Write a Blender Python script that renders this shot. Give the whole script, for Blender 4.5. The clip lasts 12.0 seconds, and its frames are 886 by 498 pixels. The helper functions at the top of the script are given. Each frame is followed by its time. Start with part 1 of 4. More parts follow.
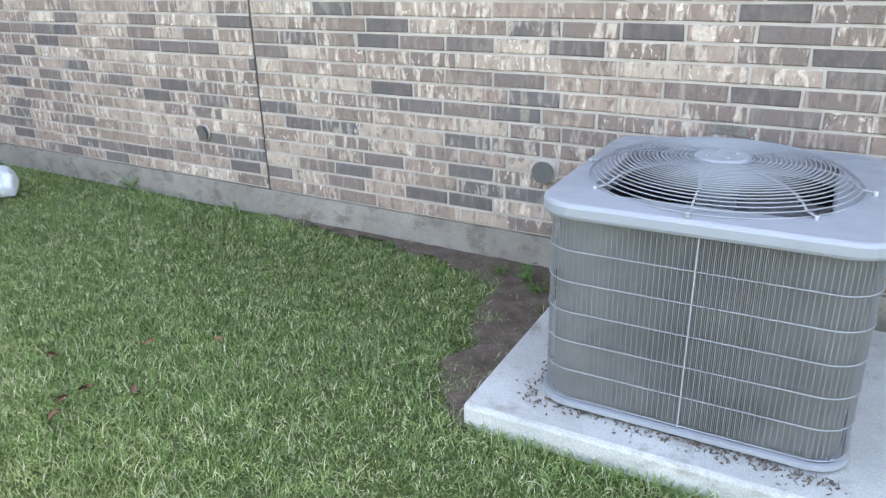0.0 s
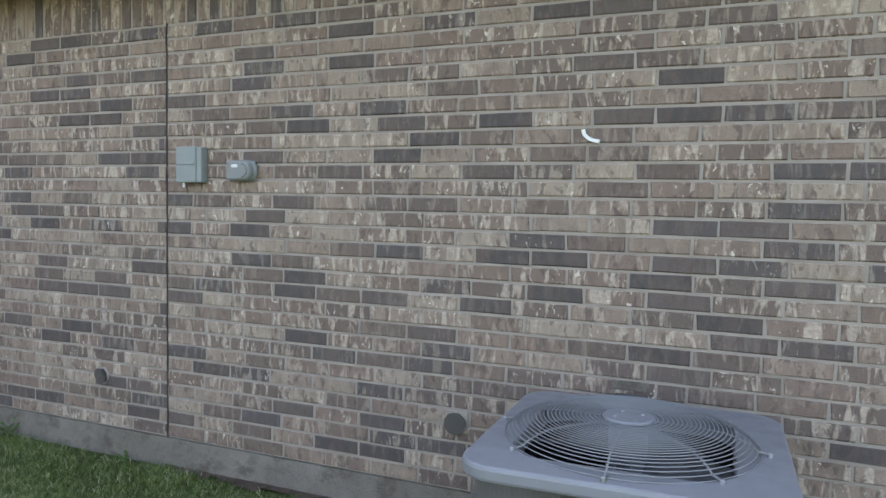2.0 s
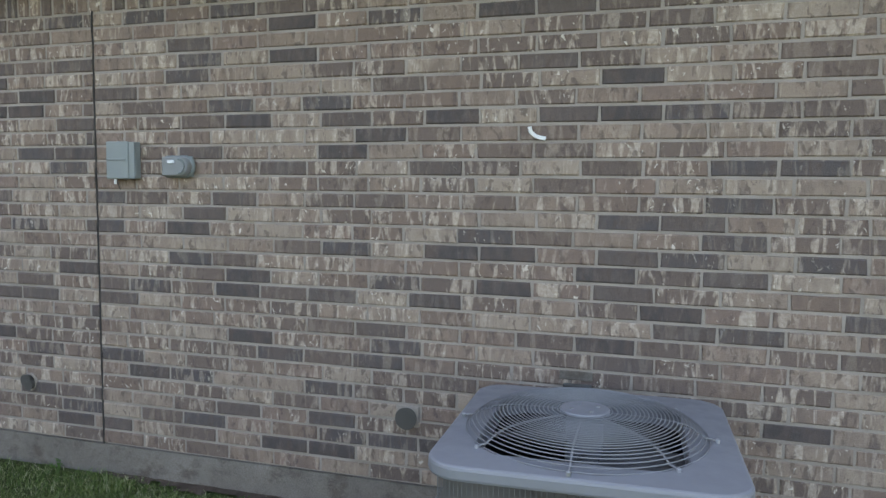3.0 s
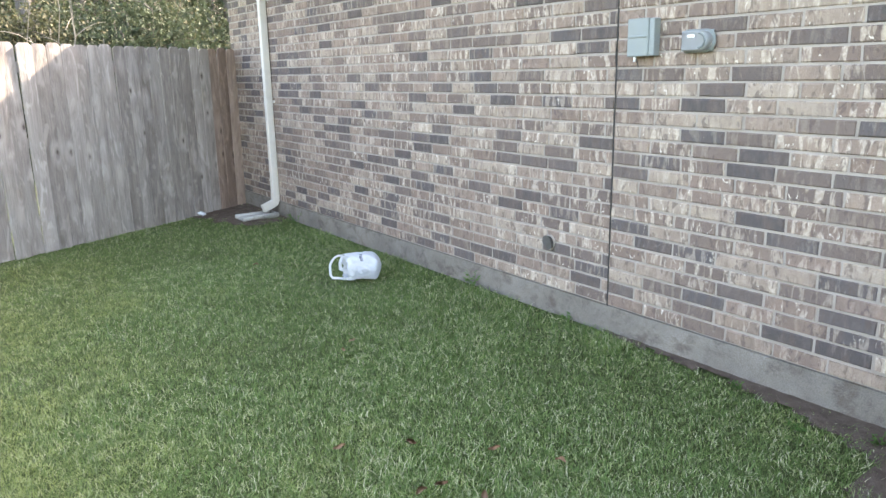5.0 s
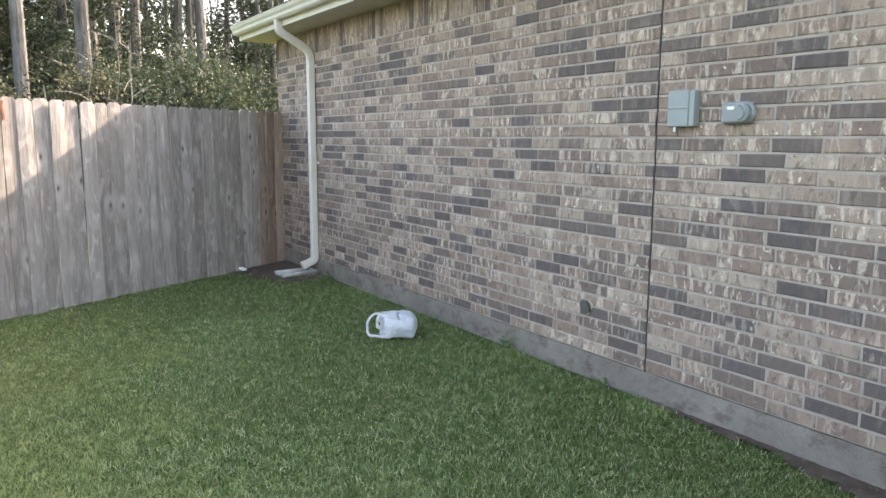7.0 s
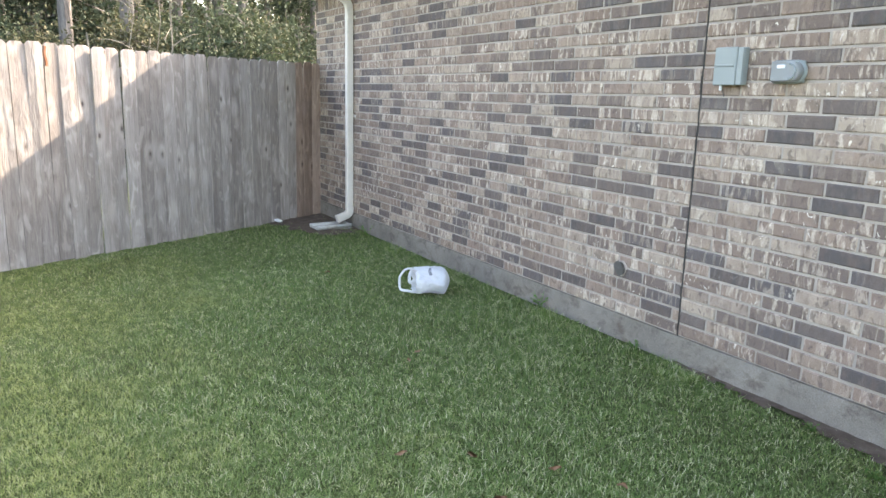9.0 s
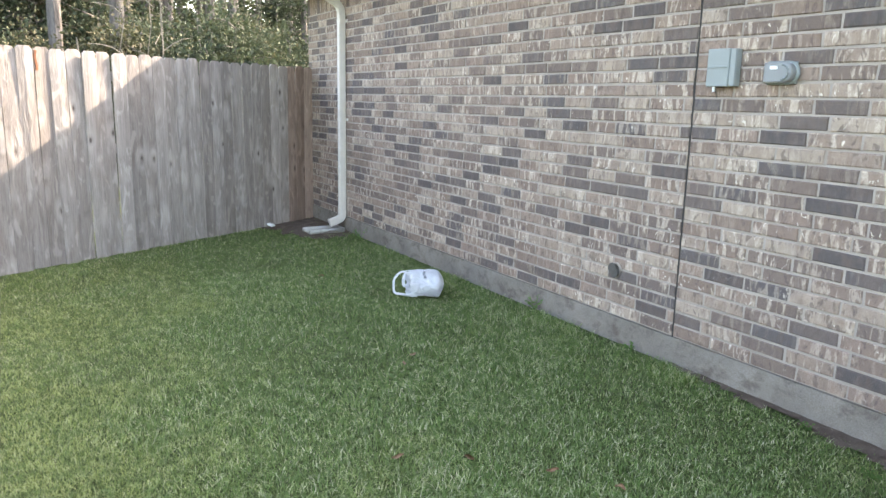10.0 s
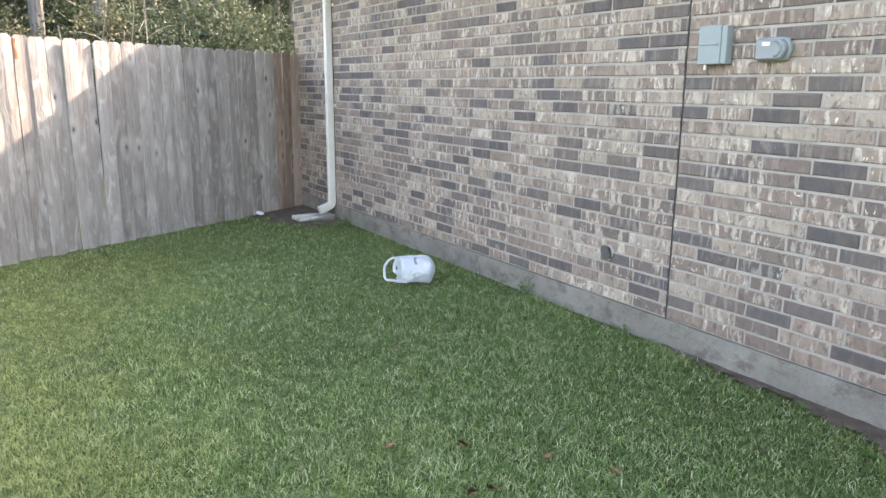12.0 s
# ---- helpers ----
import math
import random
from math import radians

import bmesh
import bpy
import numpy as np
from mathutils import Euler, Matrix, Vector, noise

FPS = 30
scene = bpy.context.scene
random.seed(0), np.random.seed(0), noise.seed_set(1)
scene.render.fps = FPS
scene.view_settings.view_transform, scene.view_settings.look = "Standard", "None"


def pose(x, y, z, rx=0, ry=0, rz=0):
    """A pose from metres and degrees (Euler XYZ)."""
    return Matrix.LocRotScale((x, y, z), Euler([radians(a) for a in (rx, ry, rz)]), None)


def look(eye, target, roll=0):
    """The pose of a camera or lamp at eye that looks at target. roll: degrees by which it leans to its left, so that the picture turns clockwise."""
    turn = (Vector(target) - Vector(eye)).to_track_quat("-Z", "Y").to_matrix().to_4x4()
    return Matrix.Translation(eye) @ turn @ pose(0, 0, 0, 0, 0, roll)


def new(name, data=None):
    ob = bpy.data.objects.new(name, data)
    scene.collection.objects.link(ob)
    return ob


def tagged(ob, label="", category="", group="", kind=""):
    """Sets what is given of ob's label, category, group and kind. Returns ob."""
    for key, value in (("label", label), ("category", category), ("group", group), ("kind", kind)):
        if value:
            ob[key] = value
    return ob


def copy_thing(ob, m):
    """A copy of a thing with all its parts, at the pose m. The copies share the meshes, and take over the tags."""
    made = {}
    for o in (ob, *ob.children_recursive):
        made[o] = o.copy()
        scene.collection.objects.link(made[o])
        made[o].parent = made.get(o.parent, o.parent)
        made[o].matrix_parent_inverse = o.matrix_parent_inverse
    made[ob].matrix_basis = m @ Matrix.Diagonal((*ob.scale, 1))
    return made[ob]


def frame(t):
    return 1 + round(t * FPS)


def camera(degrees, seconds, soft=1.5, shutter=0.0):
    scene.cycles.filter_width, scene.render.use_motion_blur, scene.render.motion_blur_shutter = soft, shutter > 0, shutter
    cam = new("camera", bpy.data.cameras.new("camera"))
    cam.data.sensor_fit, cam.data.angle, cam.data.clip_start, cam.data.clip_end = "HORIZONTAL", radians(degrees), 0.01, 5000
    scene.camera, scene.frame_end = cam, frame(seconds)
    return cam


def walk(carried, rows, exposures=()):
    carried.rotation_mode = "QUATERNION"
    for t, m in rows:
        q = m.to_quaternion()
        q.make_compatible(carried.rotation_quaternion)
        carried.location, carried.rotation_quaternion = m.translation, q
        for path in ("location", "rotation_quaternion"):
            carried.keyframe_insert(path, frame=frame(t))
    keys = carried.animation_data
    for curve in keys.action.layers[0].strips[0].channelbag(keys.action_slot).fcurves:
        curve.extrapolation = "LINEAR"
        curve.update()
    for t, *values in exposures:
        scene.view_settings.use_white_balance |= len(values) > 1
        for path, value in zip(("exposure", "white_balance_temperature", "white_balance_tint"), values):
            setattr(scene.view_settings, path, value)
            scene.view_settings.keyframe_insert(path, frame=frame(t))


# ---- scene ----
cam = camera(63.4, 12.0)
KELVIN, TINT = 7800, 15
EXPOSURES = [(0.0, 3.75), (0.5, 3.7), (1.0, 3.5), (1.5, 3.1), (2.0, 2.6), (2.5, 2.3), (2.7, 2.3), (4.3, 3.45), (5.5, 3.6), (6.5, 3.25), (7.2, 3.05), (8.8, 3.4), (9.5, 3.42), (12.0, 3.48)]
PATH = [
    (0, (2.994, -3.007, 1.4), (2.04, -1.413, 0.659), -1.4),
    (0.5, (2.891, -3.169, 1.402), (1.688, -1.648, 0.915), -1.8),
    (1, (2.92, -3.068, 1.455), (2.04, -1.325, 1.023), 0.2),
    (1.5, (2.92, -3.062, 1.486), (1.955, -1.322, 1.285), -0.8),
    (2, (2.964, -3.065, 1.494), (2.186, -1.227, 1.377), 1.1),
    (2.5, (2.98, -3.074, 1.511), (2.383, -1.165, 1.477), 1.0),
    (2.7, (2.919, -3.088, 1.554), (2.4, -1.158, 1.488), 0.5),
    (4.3, (2.768, -3.206, 1.534), (1.387, -1.896, 0.918), -0.5),
    (4.5, (2.748, -3.171, 1.537), (1.266, -1.971, 0.934), -1.1),
    (5, (2.743, -3.174, 1.528), (1.166, -2.038, 1.053), -1.0),
    (5.5, (2.775, -3.193, 1.543), (1.148, -2.077, 1.212), -0.9),
    (6, (2.802, -3.234, 1.563), (1.255, -1.991, 1.319), 0.1),
    (6.5, (2.804, -3.219, 1.591), (1.253, -1.976, 1.367), -0.9),
    (7, (2.774, -3.251, 1.52), (1.12, -2.167, 1.22), 0.3),
    (7.2, (2.762, -3.246, 1.514), (1.079, -2.214, 1.194), 0.3),
    (8.8, (2.768, -3.235, 1.51), (1.071, -2.264, 1.089), 1.4),
    (9, (2.762, -3.23, 1.506), (1.075, -2.238, 1.089), 1.5),
    (9.5, (2.755, -3.235, 1.505), (1.081, -2.222, 1.092), 1.6),
    (10, (2.749, -3.241, 1.495), (1.072, -2.229, 1.09), 1.3),
    (10.5, (2.74, -3.228, 1.482), (1.075, -2.198, 1.074), 1.1),
    (11, (2.745, -3.227, 1.5), (1.089, -2.186, 1.08), 0.9),
    (11.5, (2.724, -3.21, 1.483), (1.079, -2.156, 1.056), 0.9),
    (12, (2.71, -3.206, 1.477), (1.052, -2.179, 1.035), 0.5),
]
walk(cam, [(t, look(eye, target, roll)) for t, eye, target, roll in PATH], [(t, stops, KELVIN, TINT) for t, stops in EXPOSURES])

# ---- world, sun ----
SUN_AZ, SUN_EL = -18.0, 34.5
world = bpy.data.worlds.new("sky")
scene.world = world
world.use_nodes = True
wn = world.node_tree.nodes
sky = wn.new("ShaderNodeTexSky")
sky.sky_type = "NISHITA"
sky.sun_disc = False
sky.sun_elevation, sky.sun_rotation = radians(SUN_EL), radians(SUN_AZ)
sky.dust_density = 2.5
world.node_tree.links.new(sky.outputs[0], wn["Background"].inputs[0])
wn["Background"].inputs[1].default_value = 0.15
sun = new("sun", bpy.data.lights.new("sun", "SUN"))
sun.data.energy, sun.data.angle, sun.data.color = 3.1, radians(0.55), (1.0, 0.965, 0.915)
toward = Vector((math.sin(radians(SUN_AZ)) * math.cos(radians(SUN_EL)), math.cos(radians(SUN_AZ)) * math.cos(radians(SUN_EL)), math.sin(radians(SUN_EL))))
sun.matrix_world = look(toward * 40, (0, 0, 0))


# ---- materials ----
class Shade:
    """A node material under construction."""

    def __init__(self, name):
        self.mat = bpy.data.materials.new(name)
        self.mat.use_nodes = True
        self.nt = self.mat.node_tree
        self.bsdf = self.nt.nodes["Principled BSDF"]
        self.out = self.nt.nodes["Material Output"]

    def node(self, kind, **props):
        n = self.nt.nodes.new(kind)
        for key, value in props.items():
            setattr(n, key, value)
        return n

    def link(self, a, b):
        self.nt.links.new(a, b)

    def put(self, socket, value):
        if hasattr(value, "is_output"):
            self.link(value, socket)
        else:
            socket.default_value = value

    def position(self, scale=(1, 1, 1), local=False):
        m = self.node("ShaderNodeMapping")
        if local:
            self.link(self.node("ShaderNodeTexCoord").outputs["Object"], m.inputs[0])
        else:
            self.link(self.node("ShaderNodeNewGeometry").outputs["Position"], m.inputs[0])
        m.inputs["Scale"].default_value = scale
        return m.outputs[0]

    def random(self, island):
        if island:
            return self.node("ShaderNodeNewGeometry").outputs["Random Per Island"]
        return self.node("ShaderNodeObjectInfo").outputs["Random"]

    def math(self, op, a, b=0.0, c=0.0):
        n = self.node("ShaderNodeMath", operation=op)
        for i, v in enumerate((a, b, c)):
            self.put(n.inputs[i], v)
        return n.outputs[0]

    def noise(self, vec, scale, detail=3.0, rough=0.55, w=None, twist=0.0):
        n = self.node("ShaderNodeTexNoise")
        if w is not None:
            n.noise_dimensions = "4D"
            self.put(n.inputs["W"], w)
        self.link(vec, n.inputs["Vector"])
        n.inputs["Scale"].default_value, n.inputs["Detail"].default_value, n.inputs["Roughness"].default_value = scale, detail, rough
        n.inputs["Distortion"].default_value = twist
        return n.outputs["Fac"]

    def voronoi(self, vec, scale):
        n = self.node("ShaderNodeTexVoronoi")
        self.link(vec, n.inputs["Vector"])
        n.inputs["Scale"].default_value = scale
        return n.outputs["Distance"]

    def ramp(self, fac, stops, constant=False):
        n = self.node("ShaderNodeValToRGB")
        r = n.color_ramp
        r.interpolation = "CONSTANT" if constant else "LINEAR"
        while len(r.elements) < len(stops):
            r.elements.new(0.5)
        for e, (p, c) in zip(r.elements, stops):
            e.position = p
            e.color = (*c, 1) if isinstance(c, tuple) else (c, c, c, 1)
        self.link(fac, n.inputs[0])
        return n.outputs[0]

    def mix(self, fac, a, b, blend="MIX"):
        n = self.node("ShaderNodeMix", data_type="RGBA", blend_type=blend)
        self.put(n.inputs[0], fac)
        for sock, v in ((n.inputs[6], a), (n.inputs[7], b)):
            self.put(sock, (*v, 1) if isinstance(v, tuple) else v)
        return n.outputs[2]

    def bump(self, height, strength, distance):
        n = self.node("ShaderNodeBump")
        n.inputs["Strength"].default_value, n.inputs["Distance"].default_value = strength, distance
        self.link(height, n.inputs["Height"])
        self.link(n.outputs[0], self.bsdf.inputs["Normal"])

    def done(self, color=None, rough=0.8, metal=0.0, spec=0.5):
        if color is not None:
            self.put(self.bsdf.inputs["Base Color"], (*color, 1) if isinstance(color, tuple) else color)
        self.put(self.bsdf.inputs["Roughness"], rough)
        self.bsdf.inputs["Metallic"].default_value = metal
        self.bsdf.inputs["Specular IOR Level"].default_value = spec
        return self.mat

    def translucent(self, color, share):
        t = self.node("ShaderNodeBsdfTranslucent")
        self.put(t.inputs[0], (*color, 1) if isinstance(color, tuple) else color)
        m = self.node("ShaderNodeMixShader")
        m.inputs[0].default_value = share
        self.link(self.bsdf.outputs[0], m.inputs[1])
        self.link(t.outputs[0], m.inputs[2])
        self.link(m.outputs[0], self.out.inputs[0])
        return self.mat


def brick_material(name, island):
    s = Shade(name)
    rnd = s.random(island)
    w = s.math("MULTIPLY", rnd, 91.0)
    pos = s.position()
    base = s.ramp(rnd, [
        (0.00, (0.090, 0.076, 0.072)), (0.08, (0.126, 0.101, 0.090)), (0.15, (0.104, 0.089, 0.085)), (0.22, (0.150, 0.114, 0.097)),
        (0.30, (0.212, 0.152, 0.121)), (0.41, (0.268, 0.197, 0.155)), (0.50, (0.178, 0.132, 0.109)), (0.58, (0.312, 0.238, 0.186)),
        (0.70, (0.240, 0.171, 0.137)), (0.78, (0.345, 0.270, 0.212)), (0.89, (0.285, 0.212, 0.166)), (0.95, (0.165, 0.124, 0.104))], constant=True)
    other = s.math("FRACT", s.math("MULTIPLY", rnd, 17.31))
    light = s.ramp(rnd, [(0.14, 0.14), (0.30, 1.0)])
    # broad upright clouds of brown and grey
    cloud = s.noise(s.position((1, 1, 0.5)), 13.0, 3, 0.6, w, 0.6)
    base = s.mix(s.ramp(cloud, [(0.42, 0.0), (0.64, 0.55)]), base, (0.160, 0.117, 0.097))
    # upright drags of pale slip, curling at their edges
    drag = s.noise(s.position((1.0, 1.0, 0.22)), 24.0, 3, 0.55, s.math("ADD", w, 5.1), 0.9)
    drag_fac = s.math("MULTIPLY", s.ramp(drag, [(0.515, 0.0), (0.60, 0.72)]), s.ramp(other, [(0.10, 0.22), (0.60, 1.0)]))
    base = s.mix(s.math("MULTIPLY", drag_fac, light), base, s.ramp(s.noise(pos, 60.0, 3), [(0.35, (0.425, 0.338, 0.265)), (0.65, (0.590, 0.490, 0.395))]))
    # thick pale flakes with crisp edges
    flake = s.noise(s.position((1.0, 1.0, 0.6)), 31.0, 3, 0.55, s.math("ADD", w, 17.0), 1.4)
    flake_fac = s.math("MULTIPLY", s.ramp(flake, [(0.640, 0.0), (0.675, 0.85)]), s.ramp(other, [(0.30, 0.15), (0.70, 1.0)]))
    base = s.mix(s.math("MULTIPLY", flake_fac, light), base, (0.680, 0.595, 0.500))
    # burnt spots and dark drags
    dark = s.noise(s.position((1, 1, 0.45)), 30.0, 3, 0.55, s.math("ADD", w, 31.0), 0.8)
    base = s.mix(s.ramp(dark, [(0.56, 0.0), (0.63, 0.65)]), base, (0.115, 0.086, 0.074))
    fine = s.noise(pos, 420.0, 2, 0.6)
    base = s.mix(0.4, base, s.ramp(fine, [(0.3, 0.15), (0.7, 0.88)]), "SOFT_LIGHT")
    rel = s.math("ADD", s.math("MULTIPLY", drag, 0.6), s.math("ADD", s.math("MULTIPLY", flake_fac, 0.5), s.math("MULTIPLY", s.noise(pos, 150.0, 3, 0.65), 0.5)))
    s.bump(rel, 0.9, 0.008)
    return s.done(base, 0.9, spec=0.2)


def mortar_material():
    s = Shade("mortar")
    pos = s.position()
    c = s.ramp(s.noise(pos, 5.0, 4), [(0.3, (0.262, 0.222, 0.188)), (0.7, (0.360, 0.311, 0.268))])
    c = s.mix(0.5, c, s.ramp(s.noise(pos, 300.0, 2), [(0.3, 0.3), (0.7, 0.75)]), "SOFT_LIGHT")
    s.bump(s.noise(pos, 220.0, 3), 0.5, 0.003)
    return s.done(c, 0.95, spec=0.2)


def concrete_material(name, low, high, stain, stain_at):
    s = Shade(name)
    pos = s.position()
    c = s.ramp(s.noise(pos, 3.2, 5, 0.6), [(0.3, low), (0.7, high)])
    c = s.mix(s.ramp(s.noise(s.position((1, 1, 1.4)), 6.0, 5, 0.7), [(stain_at, 0.0), (stain_at + 0.15, 0.75)]), c, stain)
    c = s.mix(0.5, c, s.ramp(s.noise(pos, 190.0, 3), [(0.3, 0.25), (0.7, 0.8)]), "SOFT_LIGHT")
    s.bump(s.math("ADD", s.noise(pos, 24.0, 5, 0.65), s.math("MULTIPLY", s.noise(pos, 260.0, 2), 0.3)), 0.45, 0.01)
    return s.done(c, 0.92, spec=0.25)


def wood_material(name, low, high, streak):
    s = Shade(name)
    rnd = s.random(False)
    w = s.math("MULTIPLY", rnd, 57.0)
    # grain lines that wander and part round the knots
    grain = s.noise(s.position((1, 1, 0.045), True), 95.0, 4, 0.65, w, 1.2)
    broad = s.noise(s.position((1, 1, 0.13), True), 13.0, 4, 0.65, w, 0.8)
    swirl = s.noise(s.position((1, 1, 0.30), True), 9.0, 2, 0.5, s.math("ADD", w, 9.0), 2.2)
    c = s.ramp(broad, [(0.32, low), (0.64, high)])
    c = s.mix(s.ramp(grain, [(0.36, 0.50), (0.54, 0.0)]), c, streak)
    c = s.mix(s.ramp(swirl, [(0.56, 0.0), (0.66, 0.55)]), c, tuple(v * 1.35 for v in high))
    c = s.mix(s.ramp(swirl, [(0.30, 0.40), (0.42, 0.0)]), c, streak)
    tone = s.ramp(rnd, [(0.0, 0.34), (0.5, 0.52), (1.0, 0.74)])
    c = s.mix(0.85, c, tone, "SOFT_LIGHT")
    # knots
    shift = s.node("ShaderNodeCombineXYZ")
    s.link(w, shift.inputs[2])
    s.link(s.math("MULTIPLY", rnd, 31.0), shift.inputs[0])
    add = s.node("ShaderNodeVectorMath", operation="ADD")
    s.link(s.position((1.0, 0.0, 0.50), True), add.inputs[0])
    s.link(shift.outputs[0], add.inputs[1])
    knot = s.voronoi(add.outputs[0], 5.4)
    c = s.mix(s.ramp(knot, [(0.035, 0.85), (0.085, 0.0)]), c, (0.075, 0.054, 0.043))
    c = s.mix(s.ramp(knot, [(0.09, 0.0), (0.17, 0.50), (0.40, 0.0)]), c, tuple(v * 1.4 for v in high))
    s.bump(s.math("ADD", s.math("ADD", grain, s.math("MULTIPLY", swirl, 1.6)), s.math("MULTIPLY", s.ramp(knot, [(0.0, 0.0), (0.22, 1.0)]), 0.9)), 0.95, 0.006)
    return s.done(c, 0.85, spec=0.25)


def paint_material(name, color, rough, spread=0.12, metal=0.0, dirt=(0.2, 0.19, 0.17), dirt_at=0.62):
    s = Shade(name)
    pos = s.position()
    dim = tuple(v * (1 - spread) for v in color)
    c = s.ramp(s.noise(pos, 7.0, 4, 0.6), [(0.3, dim), (0.7, color)])
    c = s.mix(s.ramp(s.noise(pos, 23.0, 5, 0.7), [(dirt_at, 0.0), (dirt_at + 0.2, 0.5)]), c, dirt)
    s.bump(s.noise(pos, 160.0, 2), 0.08, 0.002)
    return s.done(c, s.ramp(s.noise(pos, 15.0, 3), [(0.3, max(0.05, rough - 0.08)), (0.7, min(1.0, rough + 0.1))]), metal)


def leaf_material(name, stops, share, island=True, rough=0.5):
    s = Shade(name)
    c = s.ramp(s.random(island), stops)
    c = s.mix(s.ramp(s.noise(s.position(), 1.3, 3), [(0.35, 0.0), (0.7, 0.5)]), c, tuple(v * 0.6 for v in stops[0][1]))
    s.done(c, rough, spec=0.08)
    return s.translucent(s.mix(0.25, c, (0.11, 0.14, 0.06)), share)


def bark_material(name, low, high):
    s = Shade(name)
    pos = s.position((1, 1, 0.22))
    c = s.ramp(s.noise(pos, 9.0, 5, 0.7), [(0.35, low), (0.68, high)])
    s.bump(s.noise(pos, 14.0, 4, 0.7), 1.0, 0.04)
    return s.done(c, 0.95, spec=0.15)


def soil_material():
    s = Shade("soil")
    pos = s.position()
    c = s.ramp(s.noise(pos, 9.0, 6, 0.7), [(0.3, (0.070, 0.050, 0.038)), (0.55, (0.125, 0.092, 0.070)), (0.75, (0.190, 0.150, 0.118))])
    s.bump(s.math("ADD", s.noise(pos, 30.0, 5, 0.7), s.math("MULTIPLY", s.noise(pos, 180.0, 2), 0.3)), 1.0, 0.02)
    return s.done(c, 0.97, spec=0.15)


def turf_material():
    s = Shade("turf")
    pos = s.position()
    c = s.ramp(s.noise(pos, 60.0, 5, 0.7), [(0.3, (0.040, 0.057, 0.018)), (0.55, (0.080, 0.106, 0.033)), (0.75, (0.145, 0.140, 0.062))])
    c = s.mix(s.ramp(s.noise(pos, 0.9, 4), [(0.4, 0.0), (0.7, 0.45)]), c, (0.10, 0.105, 0.045))
    s.bump(s.noise(pos, 120.0, 3), 1.0, 0.03)
    return s.done(c, 0.95, spec=0.15)


def grass_material():
    s = Shade("grass_blade")
    rnd = s.random(True)
    c = s.ramp(rnd, [(0.0, (0.075, 0.145, 0.034)), (0.35, (0.135, 0.215, 0.058)), (0.66, (0.215, 0.295, 0.090)), (0.82, (0.350, 0.380, 0.160)), (0.90, (0.68, 0.62, 0.42))])
    # a yellower sweep of dry turf and painted-in haze, broken by darker, lusher tufts
    sep = s.node("ShaderNodeSeparateXYZ")
    s.link(s.position(), sep.inputs[0])
    # the hazy brightening put into the colour, growing out on the open lawn
    out = s.math("MULTIPLY_ADD", sep.outputs[1], -0.16, -0.34)
    dry = s.math("ADD", s.noise(s.position(), 1.1, 4, 0.6), s.math("MINIMUM", s.math("MAXIMUM", out, -0.15), 0.22))
    c = s.mix(s.ramp(dry, [(0.46, 0.0), (0.72, 0.62)]), c, (0.330, 0.345, 0.115))
    c = s.mix(s.ramp(s.noise(s.position(), 12.0, 3, 0.6), [(0.40, 0.60), (0.56, 0.0)]), c, (0.060, 0.115, 0.028))
    c = s.mix(s.ramp(s.noise(s.position(), 42.0, 2, 0.6), [(0.58, 0.0), (0.70, 0.6)]), c, (0.46, 0.45, 0.22))
    s.done(c, 0.55, spec=0.3)
    return s.translucent(s.mix(0.5, c, (0.26, 0.34, 0.08)), 0.35)


def shingle_material():
    s = Shade("shingle")
    pos = s.position()
    c = s.ramp(s.noise(s.position((0.5, 3, 3)), 6.0, 4), [(0.3, (0.06, 0.055, 0.05)), (0.7, (0.13, 0.115, 0.1))])
    s.bump(s.noise(pos, 400.0, 2), 0.6, 0.003)
    return s.done(c, 0.95)


def glass_cover_material():
    s = Shade("clear_plastic")
    s.bsdf.inputs["Transmission Weight"].default_value = 0.45
    s.bsdf.inputs["IOR"].default_value = 1.3
    return s.done((0.36, 0.37, 0.37), 0.3)


def bag_material():
    s = Shade("white_plastic_film")
    pos = s.position()
    wr = s.noise(s.position((1, 1, 1)), 16.0, 5, 0.6)
    s.bump(wr, 0.5, 0.02)
    s.done(s.ramp(wr, [(0.3, (0.80, 0.81, 0.83)), (0.7, (0.88, 0.88, 0.89))]), 0.42)
    return s.translucent((0.85, 0.86, 0.88), 0.35)


M_BRICK, M_BRICK_JOINED = brick_material("brick", False), brick_material("brick_joined", True)
M_MORTAR, M_SOIL, M_TURF, M_GRASS = mortar_material(), soil_material(), turf_material(), grass_material()
M_STEM = concrete_material("foundation_concrete", (0.140, 0.122, 0.103), (0.215, 0.190, 0.163), (0.092, 0.074, 0.058), 0.50)
M_PAD = concrete_material("pad_concrete", (0.285, 0.275, 0.25), (0.405, 0.39, 0.36), (0.16, 0.145, 0.118), 0.55)
M_SPLASH = concrete_material("splash_concrete", (0.31, 0.295, 0.265), (0.43, 0.41, 0.37), (0.16, 0.14, 0.115), 0.54)
M_WOOD = wood_material("weathered_cedar", (0.240, 0.203, 0.178), (0.345, 0.300, 0.266), (0.150, 0.122, 0.104))
M_CEDAR = wood_material("reddish_cedar", (0.235, 0.168, 0.134), (0.32, 0.232, 0.182), (0.15, 0.098, 0.074))
M_TRIM = paint_material("cream_trim_paint", (0.52, 0.485, 0.395), 0.5)
M_SPOUT = paint_material("white_spout_paint", (0.60, 0.555, 0.49), 0.4)
M_AC = paint_material("grey_enamel", (0.222, 0.226, 0.242), 0.42, 0.08)
M_AC_WIRE = paint_material("grey_wire_coating", (0.225, 0.225, 0.230), 0.5, 0.08)
